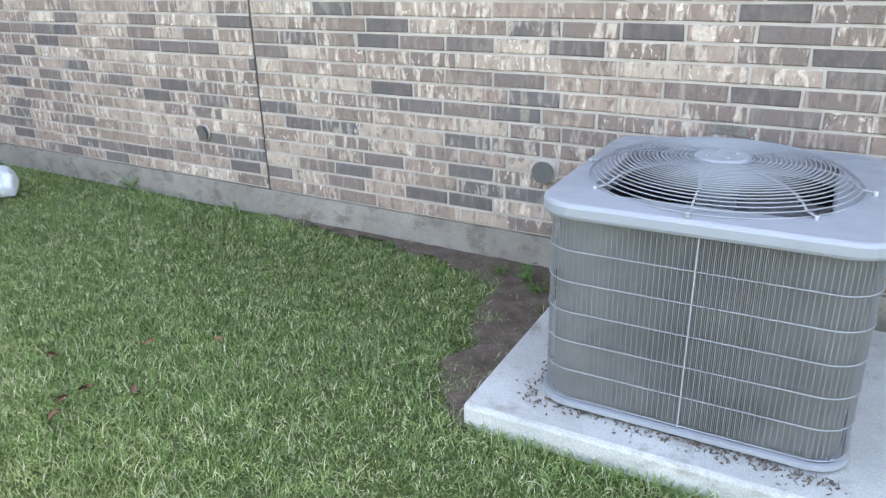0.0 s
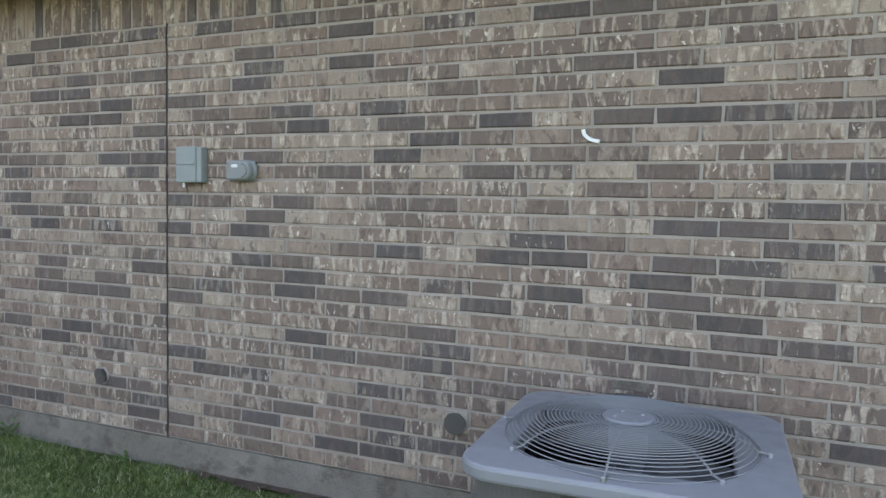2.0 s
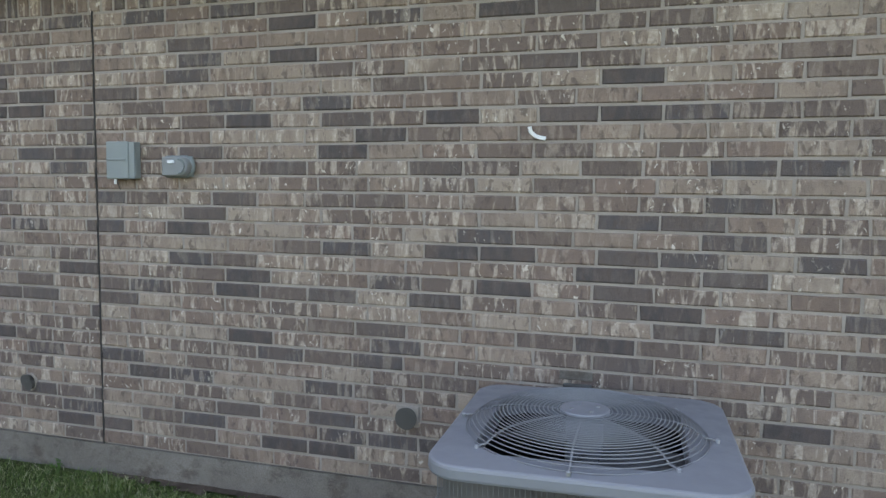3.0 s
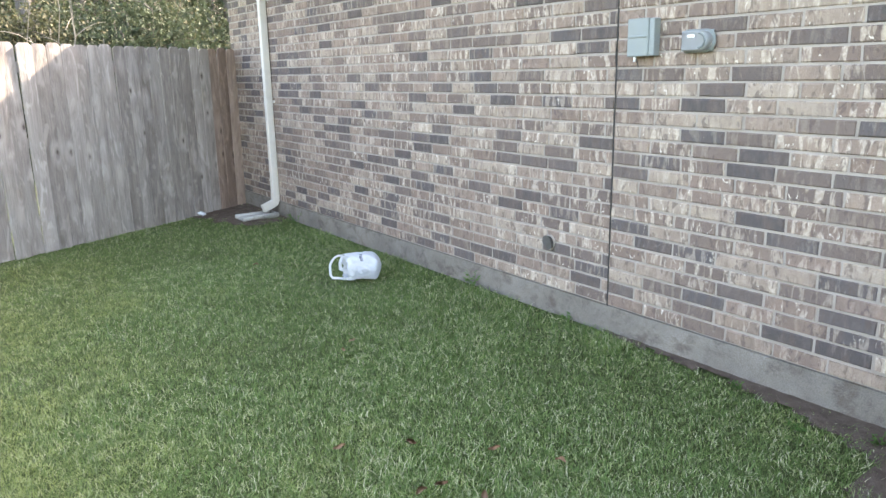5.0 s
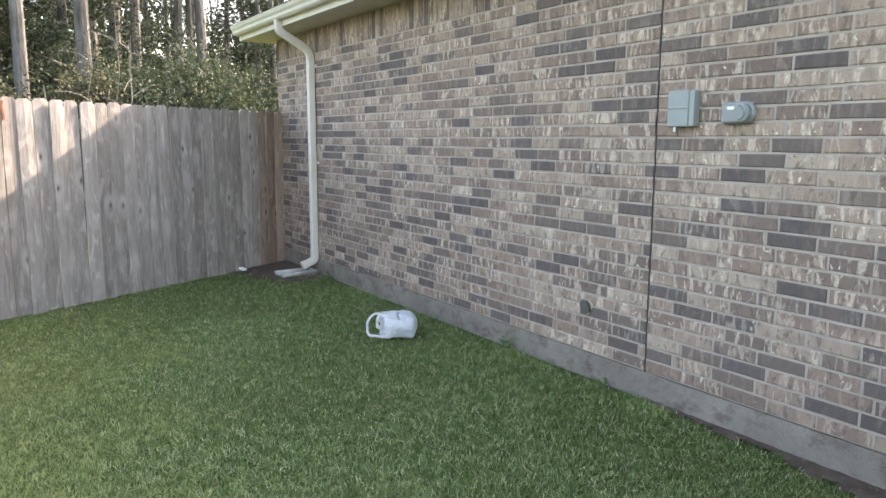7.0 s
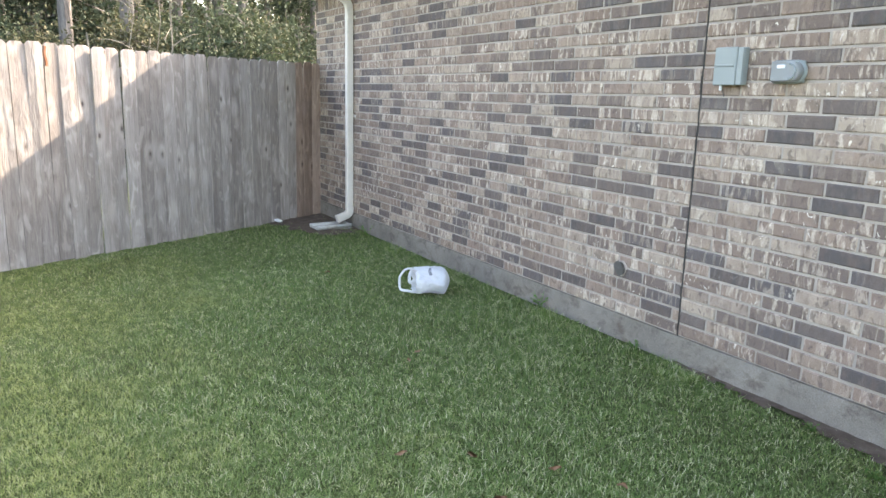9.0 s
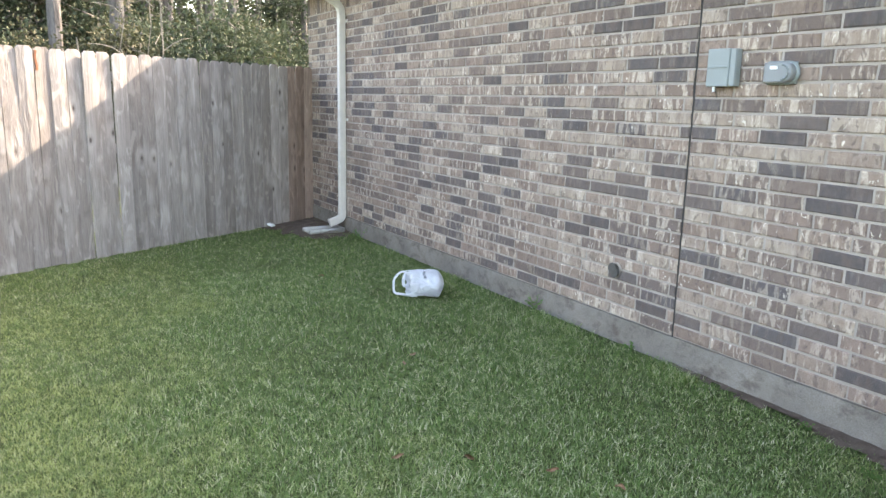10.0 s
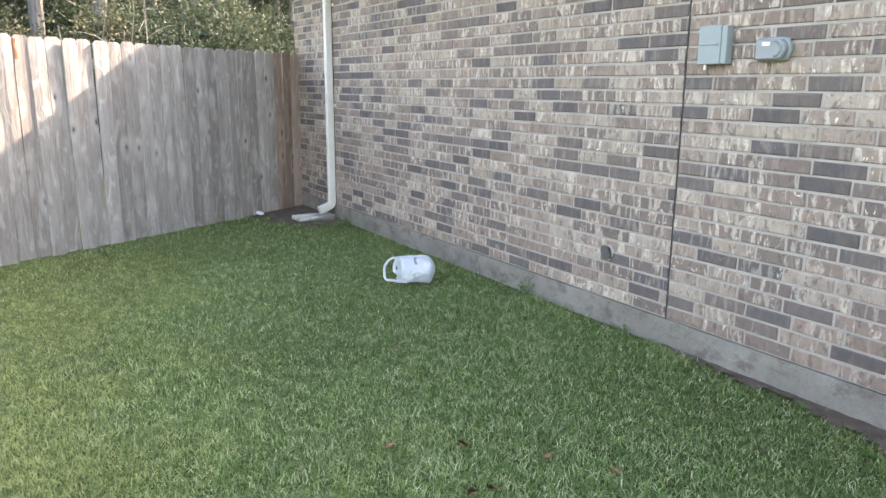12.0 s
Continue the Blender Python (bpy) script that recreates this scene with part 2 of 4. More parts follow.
M_GUARD = paint_material("dull_grey_wire", (0.150, 0.150, 0.150), 0.6, 0.1)
M_FIN = paint_material("coil_fins", (0.185, 0.176, 0.165), 0.65, 0.3, 0.1)
# near-black colour that stands in for the shade inside the condenser
M_INTERIOR_SHADE = paint_material("interior_shade", (0.03, 0.03, 0.032), 0.7)
M_MOTOR = paint_material("motor_grey", (0.16, 0.165, 0.175), 0.45)
M_BLADE = paint_material("fan_aluminium", (0.17, 0.173, 0.18), 0.5, 0.15, 0.2)
M_BOX = paint_material("pale_grey_box", (0.228, 0.252, 0.244), 0.5, 0.06, dirt_at=0.72)
M_GREY = paint_material("dark_grey_plastic", (0.072, 0.066, 0.058), 0.6)
M_WHITE = paint_material("white_plastic", (0.78, 0.78, 0.76), 0.4, 0.05)
M_RUST = paint_material("reddish_stain", (0.30, 0.120, 0.055), 0.85, 0.4)
M_SEAL = paint_material("dark_sealant", (0.035, 0.03, 0.027), 0.8)
M_STEEL = paint_material("galvanised_steel", (0.45, 0.46, 0.47), 0.4, 0.1, 0.8)
M_CLEAR, M_BAG, M_SHINGLE = glass_cover_material(), bag_material(), shingle_material()
M_INK = paint_material("faded_grey_ink", (0.22, 0.23, 0.26), 0.6)
M_BARK = bark_material("pine_bark", (0.075, 0.066, 0.060), (0.185, 0.165, 0.150))
M_BARK_PALE = bark_material("pale_bark", (0.105, 0.094, 0.080), (0.22, 0.20, 0.17))
M_NEEDLE = leaf_material("pine_needles", [(0.0, (0.025, 0.036, 0.018)), (1.0, (0.058, 0.072, 0.034))], 0.12)
M_LEAF = leaf_material("green_leaves", [(0.0, (0.030, 0.042, 0.026)), (0.7, (0.058, 0.074, 0.046)), (1.0, (0.105, 0.112, 0.078))], 0.15, rough=0.8)
M_LEAF_DRY = leaf_material("olive_leaves", [(0.0, (0.045, 0.050, 0.028)), (0.6, (0.078, 0.076, 0.045)), (1.0, (0.130, 0.112, 0.074))], 0.15, rough=0.8)
M_LITTER = leaf_material("brown_leaf", [(0.0, (0.270, 0.150, 0.090)), (1.0, (0.400, 0.250, 0.165))], 0.1, island=False)
M_WEED = leaf_material("weed_leaf", [(0.0, (0.07, 0.15, 0.035)), (1.0, (0.13, 0.23, 0.06))], 0.3)


# ---- mesh helpers ----
def finish(bm, name, material, smooth=False):
    bmesh.ops.recalc_face_normals(bm, faces=bm.faces)
    me = bpy.data.meshes.new(name)
    bm.to_mesh(me)
    bm.free()
    me.materials.append(material)
    if smooth:
        me.polygons.foreach_set("use_smooth", [True] * len(me.polygons))
    return me


def part(name, bm, material, parent=None, label="", smooth=False):
    """One mesh object, under a thing or a part, in the thing's own coordinates."""
    ob = new(name, finish(bm, name, material, smooth))
    ob.parent = parent
    return tagged(ob, label)


def thing(name, at, label, category, group="", rz=0.0):
    ob = new(name)
    ob.empty_display_size = 0.05
    ob.matrix_basis = pose(*at, 0, 0, rz)
    return tagged(ob, label, category, group)


def box(bm, x0, x1, y0, y1, z0, z1, bevel=0.0, segments=2):
    r = bmesh.ops.create_cube(bm, size=1.0)
    for v in r["verts"]:
        v.co = Vector((x0 + (v.co.x + 0.5) * (x1 - x0), y0 + (v.co.y + 0.5) * (y1 - y0), z0 + (v.co.z + 0.5) * (z1 - z0)))
    if bevel:
        edges = list({e for v in r["verts"] for e in v.link_edges})
        bmesh.ops.bevel(bm, geom=edges, offset=bevel, segments=segments, affect="EDGES", profile=0.5)
    return bm


def boxes(*rows, bevel=0.0):
    bm = bmesh.new()
    for r in rows:
        box(bm, *r, bevel=bevel)
    return bm


def sweep(bm, points, section, closed=False, caps=True, ups=None):
    """Carries a closed section (pairs) along points."""
    pts = [Vector(p) for p in points]
    n, rings = len(pts), []
    for i, p in enumerate(pts):
        a = pts[i - 1] if (i or closed) else p
        b = pts[(i + 1) % n] if (i < n - 1 or closed) else p
        d = (b - a).normalized()
        up = Vector(ups) if ups else (Vector((0, 0, 1)) if abs(d.z) < 0.95 else Vector((1, 0, 0)))
        side = d.cross(up).normalized()
        top = side.cross(d)
        rings.append([bm.verts.new(p + side * u + top * v) for u, v in section])
    k = len(section)
    for i in range(n if closed else n - 1):
        a, b = rings[i], rings[(i + 1) % n]
        for j in range(k):
            bm.faces.new((a[j], a[(j + 1) % k], b[(j + 1) % k], b[j]))
    if caps and not closed:
        bm.faces.new(rings[0])
        bm.faces.new(rings[-1][::-1])
    return bm


def round_section(r, k=8):
    return [(r * math.cos(2 * math.pi * i / k), r * math.sin(2 * math.pi * i / k)) for i in range(k)]


def rod(points, r, k=6, closed=False):
    return sweep(bmesh.new(), points, round_section(r, k), closed)


def disc(bm, cx, cy, z0, z1, r, k=24, bevel=0.0, axis="z"):
    """A short round block along z, or along y for axis 'y' (cx, cy then mean x and z)."""
    prof = [(r, z0), (r, z1 - bevel), (r - bevel, z1)] if bevel else [(r, z0), (r, z1)]
    rings = []
    for rr, z in prof:
        ring = []
        for i in range(k):
            a = 2 * math.pi * i / k
            u, v = cx + rr * math.cos(a), cy + rr * math.sin(a)
            ring.append(bm.verts.new((u, v, z) if axis == "z" else (u, z, v)))
        rings.append(ring)
    for a, b in zip(rings, rings[1:]):
        for j in range(k):
            bm.faces.new((a[j], a[(j + 1) % k], b[(j + 1) % k], b[j]))
    bm.faces.new(rings[0][::-1])
    bm.faces.new(rings[-1])
    return bm


def array_mesh(name, verts, sizes, index, material):
    """A mesh straight from arrays: vertices, corner counts of the faces, corner indices."""
    me = bpy.data.meshes.new(name)
    me.vertices.add(len(verts))
    me.vertices.foreach_set("co", np.ascontiguousarray(verts, dtype=np.float32).ravel())
    me.loops.add(len(index))
    me.loops.foreach_set("vertex_index", np.ascontiguousarray(index, dtype=np.int32))
    me.polygons.add(len(sizes))
    starts = np.concatenate(([0], np.cumsum(sizes)[:-1])).astype(np.int32)
    me.polygons.foreach_set("loop_start", starts)
    me.materials.append(material)
    me.update(calc_edges=True)
    return me


def leaf_cloud(name, centres, length, width, material, rng, droop=0.0):
    """Pointed leaves, each a folded pair of triangles, at the centres given."""
    n = len(centres)
    d = rng.normal(size=(n, 3))
    d[:, 2] -= droop
    d /= np.linalg.norm(d, axis=1)[:, None]
    s = np.cross(d, rng.normal(size=(n, 3)))
    s /= np.linalg.norm(s, axis=1)[:, None]
    up = np.cross(s, d)
    L = length * rng.uniform(0.6, 1.3, (n, 1))
    W = width * rng.uniform(0.7, 1.3, (n, 1))
    a, b = centres - d * L / 2, centres + d * L / 2
    m = centres + up * W * 0.25
    v = np.stack([a, m + s * W / 2, b, m - s * W / 2], 1).reshape(-1, 3)
    base = (np.arange(n) * 4)[:, None]
    idx = (base + np.array([[0, 1, 2, 0, 2, 3]])).ravel()
    return array_mesh(name, v, np.full(n * 2, 3), idx, material)


# ---- ground ----
def make_ground():
    bm = bmesh.new()
    c = bm.verts.new((0, 0, 0))
    last = None
    for r in (2, 4, 7, 12, 25, 60, 150, 400):
        ring = []
        for i in range(48):
            a = 2 * math.pi * i / 48
            ring.append(bm.verts.new((r * math.cos(a), r * math.sin(a), 0.0)))
        for i in range(48):
            j = (i + 1) % 48
            bm.faces.new((c, ring[i], ring[j]) if last is None else (last[i], ring[i], ring[j], last[j]))
        last = ring
    ob = new("ground", finish(bm, "ground", M_TURF))
    tagged(ob, "green lawn turf with short thatch between the blades", "lawn", kind="structure")


make_ground()

# bare soil: a strip along the wall and a patch beside the pad, and the wet corner by the downspout
SOIL = [(0.15, -0.02, 0.05, 0.05), (0.75, -0.02, 0.5, 0.06), (1.25, -0.04, 0.35, 0.09), (1.62, -0.10, 0.26, 0.13), (1.84, -0.36, 0.17, 0.30),
        (1.93, -0.75, 0.13, 0.40), (2.0, -1.10, 0.09, 0.20), (-5.45, -0.32, 0.42, 0.42), (-5.0, -0.28, 0.5, 0.34)]


def soil_depth(x, y):
    """Above 0 inside bare soil, by a ragged outline."""
    best = np.full(np.shape(x), -9.0)
    for cx, cy, rx, ry in SOIL:
        best = np.maximum(best, 1 - np.sqrt(((x - cx) / rx) ** 2 + ((y - cy) / ry) ** 2))
    best = np.maximum(best, (y + 0.05) / 0.05)
    return best + 0.13 * np.sin(x * 17 + 3 * np.sin(y * 11)) + 0.11 * np.sin(y * 23 + 2 * np.sin(x * 9))


def make_soil():
    bm = bmesh.new()
    for x0, x1, y0, y1 in ((0.0, 2.15, -1.35, 0.0), (-5.85, -4.4, -0.85, 0.0)):
        step = 0.03
        nx, ny = round((x1 - x0) / step), round((y1 - y0) / step)
        grid = {}
        for i in range(nx + 1):
            for j in range(ny + 1):
                x, y = x0 + i * step, y0 + j * step
                d = float(soil_depth(np.array(x), np.array(y)))
                if d > -0.25:
                    z = max(0.0, min(d + 0.25, 0.4)) * 0.03 + 0.006 * noise.noise((x * 14, y * 14, 0)) + 0.003
                    grid[i, j] = bm.verts.new((x, y, z if d > -0.2 else -0.004))
        for (i, j), v in list(grid.items()):
            q = [grid.get(k) for k in ((i, j), (i + 1, j), (i + 1, j + 1), (i, j + 1))]
            if all(q):
                bm.faces.new(q)
    ob = new("soil", finish(bm, "soil", M_SOIL, True))
    tagged(ob, "bare dark brown soil beside the foundation", "soil", kind="structure")


make_soil()

# ---- house wall ----
P, L, ZB = 0.0762, 0.256, 0.17
JOINT = 0.012
X0, X1 = -5.93, 7.6
COURSES = 30
TOP = ZB + COURSES * P
SOFFIT = 2.715
SOLDIER = SOFFIT - TOP - 0.006


def brick_mesh(bm, x0, x1, z0, z1, rng, depth=0.03):
    """A brick's face and sides, with worn, uneven edges; its face is at y = 0."""
    j = lambda a: rng.uniform(-a, a)
    out = [bm.verts.new((x + j(0.0028), 0.006 + j(0.001), z + j(0.0022))) for x, z in ((x0, z0), (x1, z0), (x1, z1), (x0, z1))]
    c = 0.005
    inn = [bm.verts.new((x + j(0.0025), j(0.0022), z + j(0.0022))) for x, z in ((x0 + c, z0 + c), (x1 - c, z0 + c), (x1 - c, z1 - c), (x0 + c, z1 - c))]
    back = [bm.verts.new((x, depth, z)) for x, z in ((x0, z0), (x1, z0), (x1, z1), (x0, z1))]
    bm.faces.new(inn)
    for a in range(4):
        b = (a + 1) % 4
        bm.faces.new((out[a], out[b], inn[b], inn[a]))
        bm.faces.new((back[a], back[b], out[b], out[a]))


def courses():
    """Every stretcher brick: x0, x1, z0, z1."""
    rows = []
    for c in range(COURSES):
        z0 = ZB + c * P + JOINT / 2
        z1 = z0 + P - JOINT
        drift = 0.012 * math.sin(c * 2.4)
        cuts = [0.0]
        x = (0.183 if c % 2 else 0.262) + drift
        while x < X1:
            cuts.append(x)
            x += L + 0.003
        cuts.append(X1)
        for a, b in zip(cuts, cuts[1:]):
            rows.append((a + JOINT / 2, b - JOINT / 2, z0, z1))
        cuts = [0.0]
        x = (-0.065 if c % 2 else -0.262) + drift
        while x > X0 + 0.05:
            cuts.append(x)
            x -= L - 0.003
        cuts.append(X0)
        for a, b in zip(cuts, cuts[1:]):
            rows.append((b + JOINT / 2, a - JOINT / 2, z0, z1))
    return [r for r in rows if r[1] - r[0] > 0.02]


def make_wall():
    rng = random.Random(4)
    bm = boxes((X0 + 0.004, -0.004, 0.0065, 0.11, ZB, SOFFIT), (0.004, X1, 0.0065, 0.11, ZB, SOFFIT), (X0 + 0.004, X0 + 0.11, 0.11, 6.0, ZB, SOFFIT))
    wall = new("wall_north", finish(bm, "wall_north", M_MORTAR))
    tagged(wall, "tan, brown and charcoal brick house wall with pale mortar", "brick wall", kind="structure")
    stem = bmesh.new()
    xs = np.arange(X0 - 0.012, X1 + 0.1, 0.1)
    rings = []
    for x in xs:
        top = ZB - 0.004 + 0.004 * noise.noise((x * 6, 0, 0))
        rings.append([stem.verts.new((x, y + 0.004 * noise.noise((x * 9, 3, z * 30)), z)) for y, z in ((-0.006, -0.3), (-0.006, 0.05), (-0.008, 0.12), (-0.006, top), (0.11, top), (0.11, -0.3))])
    for a, b in zip(rings, rings[1:]):
        for i in range(6):
            stem.faces.new((a[i], a[(i + 1) % 6], b[(i + 1) % 6], b[i]))
    stem.faces.new(rings[0][::-1])
    stem.faces.new(rings[-1])
    part("foundation", stem, M_STEM, wall, "weathered grey concrete foundation edge")
    seal = sweep(bmesh.new(), [(0.007 * noise.noise((0, 0, z * 9)), 0.006, z) for z in np.arange(ZB - 0.01, SOFFIT - 0.01, 0.03)], [(-0.0045, -0.004), (0.0045, -0.004), (0.0045, 0.004), (-0.0045, 0.004)], ups=(0, -1, 0))
    part("control_joint", seal, M_SEAL, wall, "dark open control joint")
    rest, near = bmesh.new(), []
    for r in courses():
        if 1.6 < r[0] < 4.15:
            near.append(r)
        else:
            verts = bmesh.new()
            brick_mesh(verts, *r, rng)
            me = bpy.data.meshes.new("t")
            verts.to_mesh(me)
            verts.free()
            rest.from_mesh(me)
            bpy.data.meshes.remove(me)
    n = round((X1 - X0) / (P + 0.0015))
    for i in range(n):
        x = X0 + i * (X1 - X0) / n
        brick_mesh(rest, x + JOINT / 2, x + (X1 - X0) / n - JOINT / 2, TOP + JOINT / 2, TOP + SOLDIER, rng)
    for c in range(COURSES + 3):
        z = ZB + c * P
        for i in range(20):
            y = 0.02 + (i + 0.5 * (c % 2)) * L
            if z + P < SOFFIT and y + L < 6:
                box(rest, X0 - 0.004, X0 + 0.02, y + JOINT / 2, y + L - JOINT / 2, z + JOINT / 2, z + P - JOINT / 2)
    rest_ob = part("brick_rest", rest, M_BRICK_JOINED, wall)
    tagged(rest_ob, kind="stuff")
    # the stretch nearest the lawn's edge, brick by brick on shared meshes
    shared = {}
    for x0, x1, z0, z1 in near:
        key = (round(x1 - x0, 3), rng.randrange(6))
        if key not in shared:
            bm = bmesh.new()
            h = key[0] / 2
            brick_mesh(bm, -h, h, -(P - JOINT) / 2, (P - JOINT) / 2, rng)
            shared[key] = finish(bm, "brick", M_BRICK)
        ob = new("brick", shared[key])
        ob.parent = wall
        ob.location = ((x0 + x1) / 2, rng.uniform(-0.0012, 0.0012), (z0 + z1) / 2)


make_wall()


def make_eave():
    x0, x1 = -6.17, X1 + 0.25
    ob = new("soffit", finish(boxes((x0 + 0.02, x1, -0.36, 0.30, SOFFIT + 0.001, SOFFIT + 0.013)), "soffit", M_TRIM))
    tagged(ob, "cream painted soffit under the eave", "soffit", kind="structure")
    ob = new("trim_fascia", finish(boxes((x0, x1, -0.382, -0.362, SOFFIT - 0.012, 2.85), (x0, x0 + 0.018, -0.36, 6.0, SOFFIT - 0.012, 2.85), bevel=0.002), "trim_fascia", M_TRIM))
    tagged(ob, "cream painted fascia board", "trim", kind="structure")
    g = thing("gutter", (0, 0, 0), "cream metal gutter running along the eave", "gutter")
    prof = [(0.0, 0.0), (0.055, 0.0), (0.075, 0.02), (0.078, 0.05), (0.098, 0.075), (0.10, 0.10), (0.108, 0.10), (0.108, 0.108), (0.096, 0.108), (0.09, 0.078), (0.07, 0.052), (0.066, 0.024), (0.05, 0.006), (0.006, 0.006), (0.006, 0.105), (0.0, 0.105)]
    bm = bmesh.new()
    ends = [[bm.verts.new((x, -0.384 - u, 2.762 + v)) for u, v in prof] for x in (x0 - 0.01, x1)]
    k = len(prof)
    for i in range(k):
        bm.faces.new((ends[0][i], ends[0][(i + 1) % k], ends[1][(i + 1) % k], ends[1][i]))
    part("trough", bm, M_TRIM, g)
    cap = bmesh.new()
    hull = [(0.0, 0.0), (0.055, 0.0), (0.075, 0.02), (0.078, 0.05), (0.098, 0.075), (0.10, 0.108), (0.0, 0.108)]
    a = [cap.verts.new((x0 - 0.014, -0.384 - u, 2.762 + v)) for u, v in hull]
    b = [cap.verts.new((x0 - 0.011, -0.384 - u, 2.762 + v)) for u, v in hull]
    cap.faces.new(a)
    cap.faces.new(b)
    for i in range(7):
        cap.faces.new((a[i], a[(i + 1) % 7], b[(i + 1) % 7], b[i]))
    part("end_cap", cap, M_TRIM, g)
    rf = bmesh.new()
    rise = 0.42
    for c in range(34):
        y0, y1 = -0.43 + c * 0.14, -0.43 + c * 0.14 + 0.16
        z0, z1 = 2.858 + (y0 + 0.43) * rise, 2.858 + (y1 + 0.43) * rise
        q = [rf.verts.new(v) for v in ((x0 - 0.03, y0, z0 + 0.012), (x1, y0, z0 + 0.012), (x1, y1, z1 + 0.002), (x0 - 0.03, y1, z1 + 0.002), (x0 - 0.03, y0, z0), (x1, y0, z0), (x1, y1, z1 - 0.01), (x0 - 0.03, y1, z1 - 0.01))]
        for f in ((0, 1, 2, 3), (4, 7, 6, 5), (0, 4, 5, 1), (1, 5, 6, 2), (2, 6, 7, 3), (3, 7, 4, 0)):
            rf.faces.new([q[i] for i in f])
    ob = new("roof", finish(rf, "roof", M_SHINGLE))
    tagged(ob, "dark brown asphalt shingle roof above the eave", "roof", kind="structure")


make_eave()


def make_downspout():
    x = -4.79
    d = thing("downspout", (x, 0, 0), "white rectangular metal downspout fixed to the brick wall", "downspout")
    sec = [(-0.040, -0.022), (-0.032, -0.029), (0.032, -0.029), (0.040, -0.022), (0.040, 0.022), (0.032, 0.029), (-0.032, 0.029), (-0.040, 0.022)]

    def arc(pts, n=6):
        out = []
        for i in range(len(pts)):
            if i in (0, len(pts) - 1):
                out.append(Vector(pts[i]))
                continue
            p, a, b = Vector(pts[i]), Vector(pts[i - 1]), Vector(pts[i + 1])
            r = min(0.09, (a - p).length * 0.45, (b - p).length * 0.45)
            s, e = p + (a - p).normalized() * r, p + (b - p).normalized() * r
            for k in range(n + 1):
                t = k / n
                out.append(s * (1 - t) ** 2 + p * 2 * t * (1 - t) + e * t * t)
        return out
    pipe = sweep(bmesh.new(), arc([(0.03, -0.415, 2.77), (0.03, -0.415, 2.66), (0, -0.045, 2.47), (0, -0.045, 0.25)]), sec, ups=(1, 0, 0))
    part("pipe", pipe, M_SPOUT, d)
    shoe = sweep(bmesh.new(), arc([(0, -0.045, 0.27), (0, -0.045, 0.16), (0.0, -0.20, 0.105)]), [(u * 1.06, v * 1.06) for u, v in sec], ups=(1, 0, 0))
    part("elbow", shoe, M_SPOUT, d)
    for z in (2.30, 1.25):
        part("strap", boxes((-0.075, 0.075, -0.012, -0.002, z, z + 0.03), (-0.046, 0.046, -0.0785, -0.075, z, z + 0.03), (-0.047, -0.0435, -0.078, -0.004, z, z + 0.03), (0.0435, 0.047, -0.078, -0.004, z, z + 0.03)), M_SPOUT, d)
    s = thing("splash_block", (x + 0.0, -0.30, 0.0), "pale concrete splash block below the downspout", "splash block")
    part("tray", boxes((-0.10, 0.10, -0.17, 0.24, 0.0, 0.028), bevel=0.006), M_SPLASH, s)
    for sx in (-1, 1):
        part("rim", sweep(bmesh.new(), [(sx * 0.09, 0.24, 0.042), (sx * 0.095, 0, 0.04), (sx * 0.11, -0.18, 0.036)], round_section(0.024, 10)), M_SPLASH, s, smooth=True)
    part("rim", sweep(bmesh.new(), [(-0.09, 0.225, 0.04), (0.09, 0.225, 0.04)], round_section(0.022, 10)), M_SPLASH, s, smooth=True)


make_downspout()


# ---- fence ----
FENCE = (-5.79, -0.03, 0.0)
FENCE_TURN = 28.0


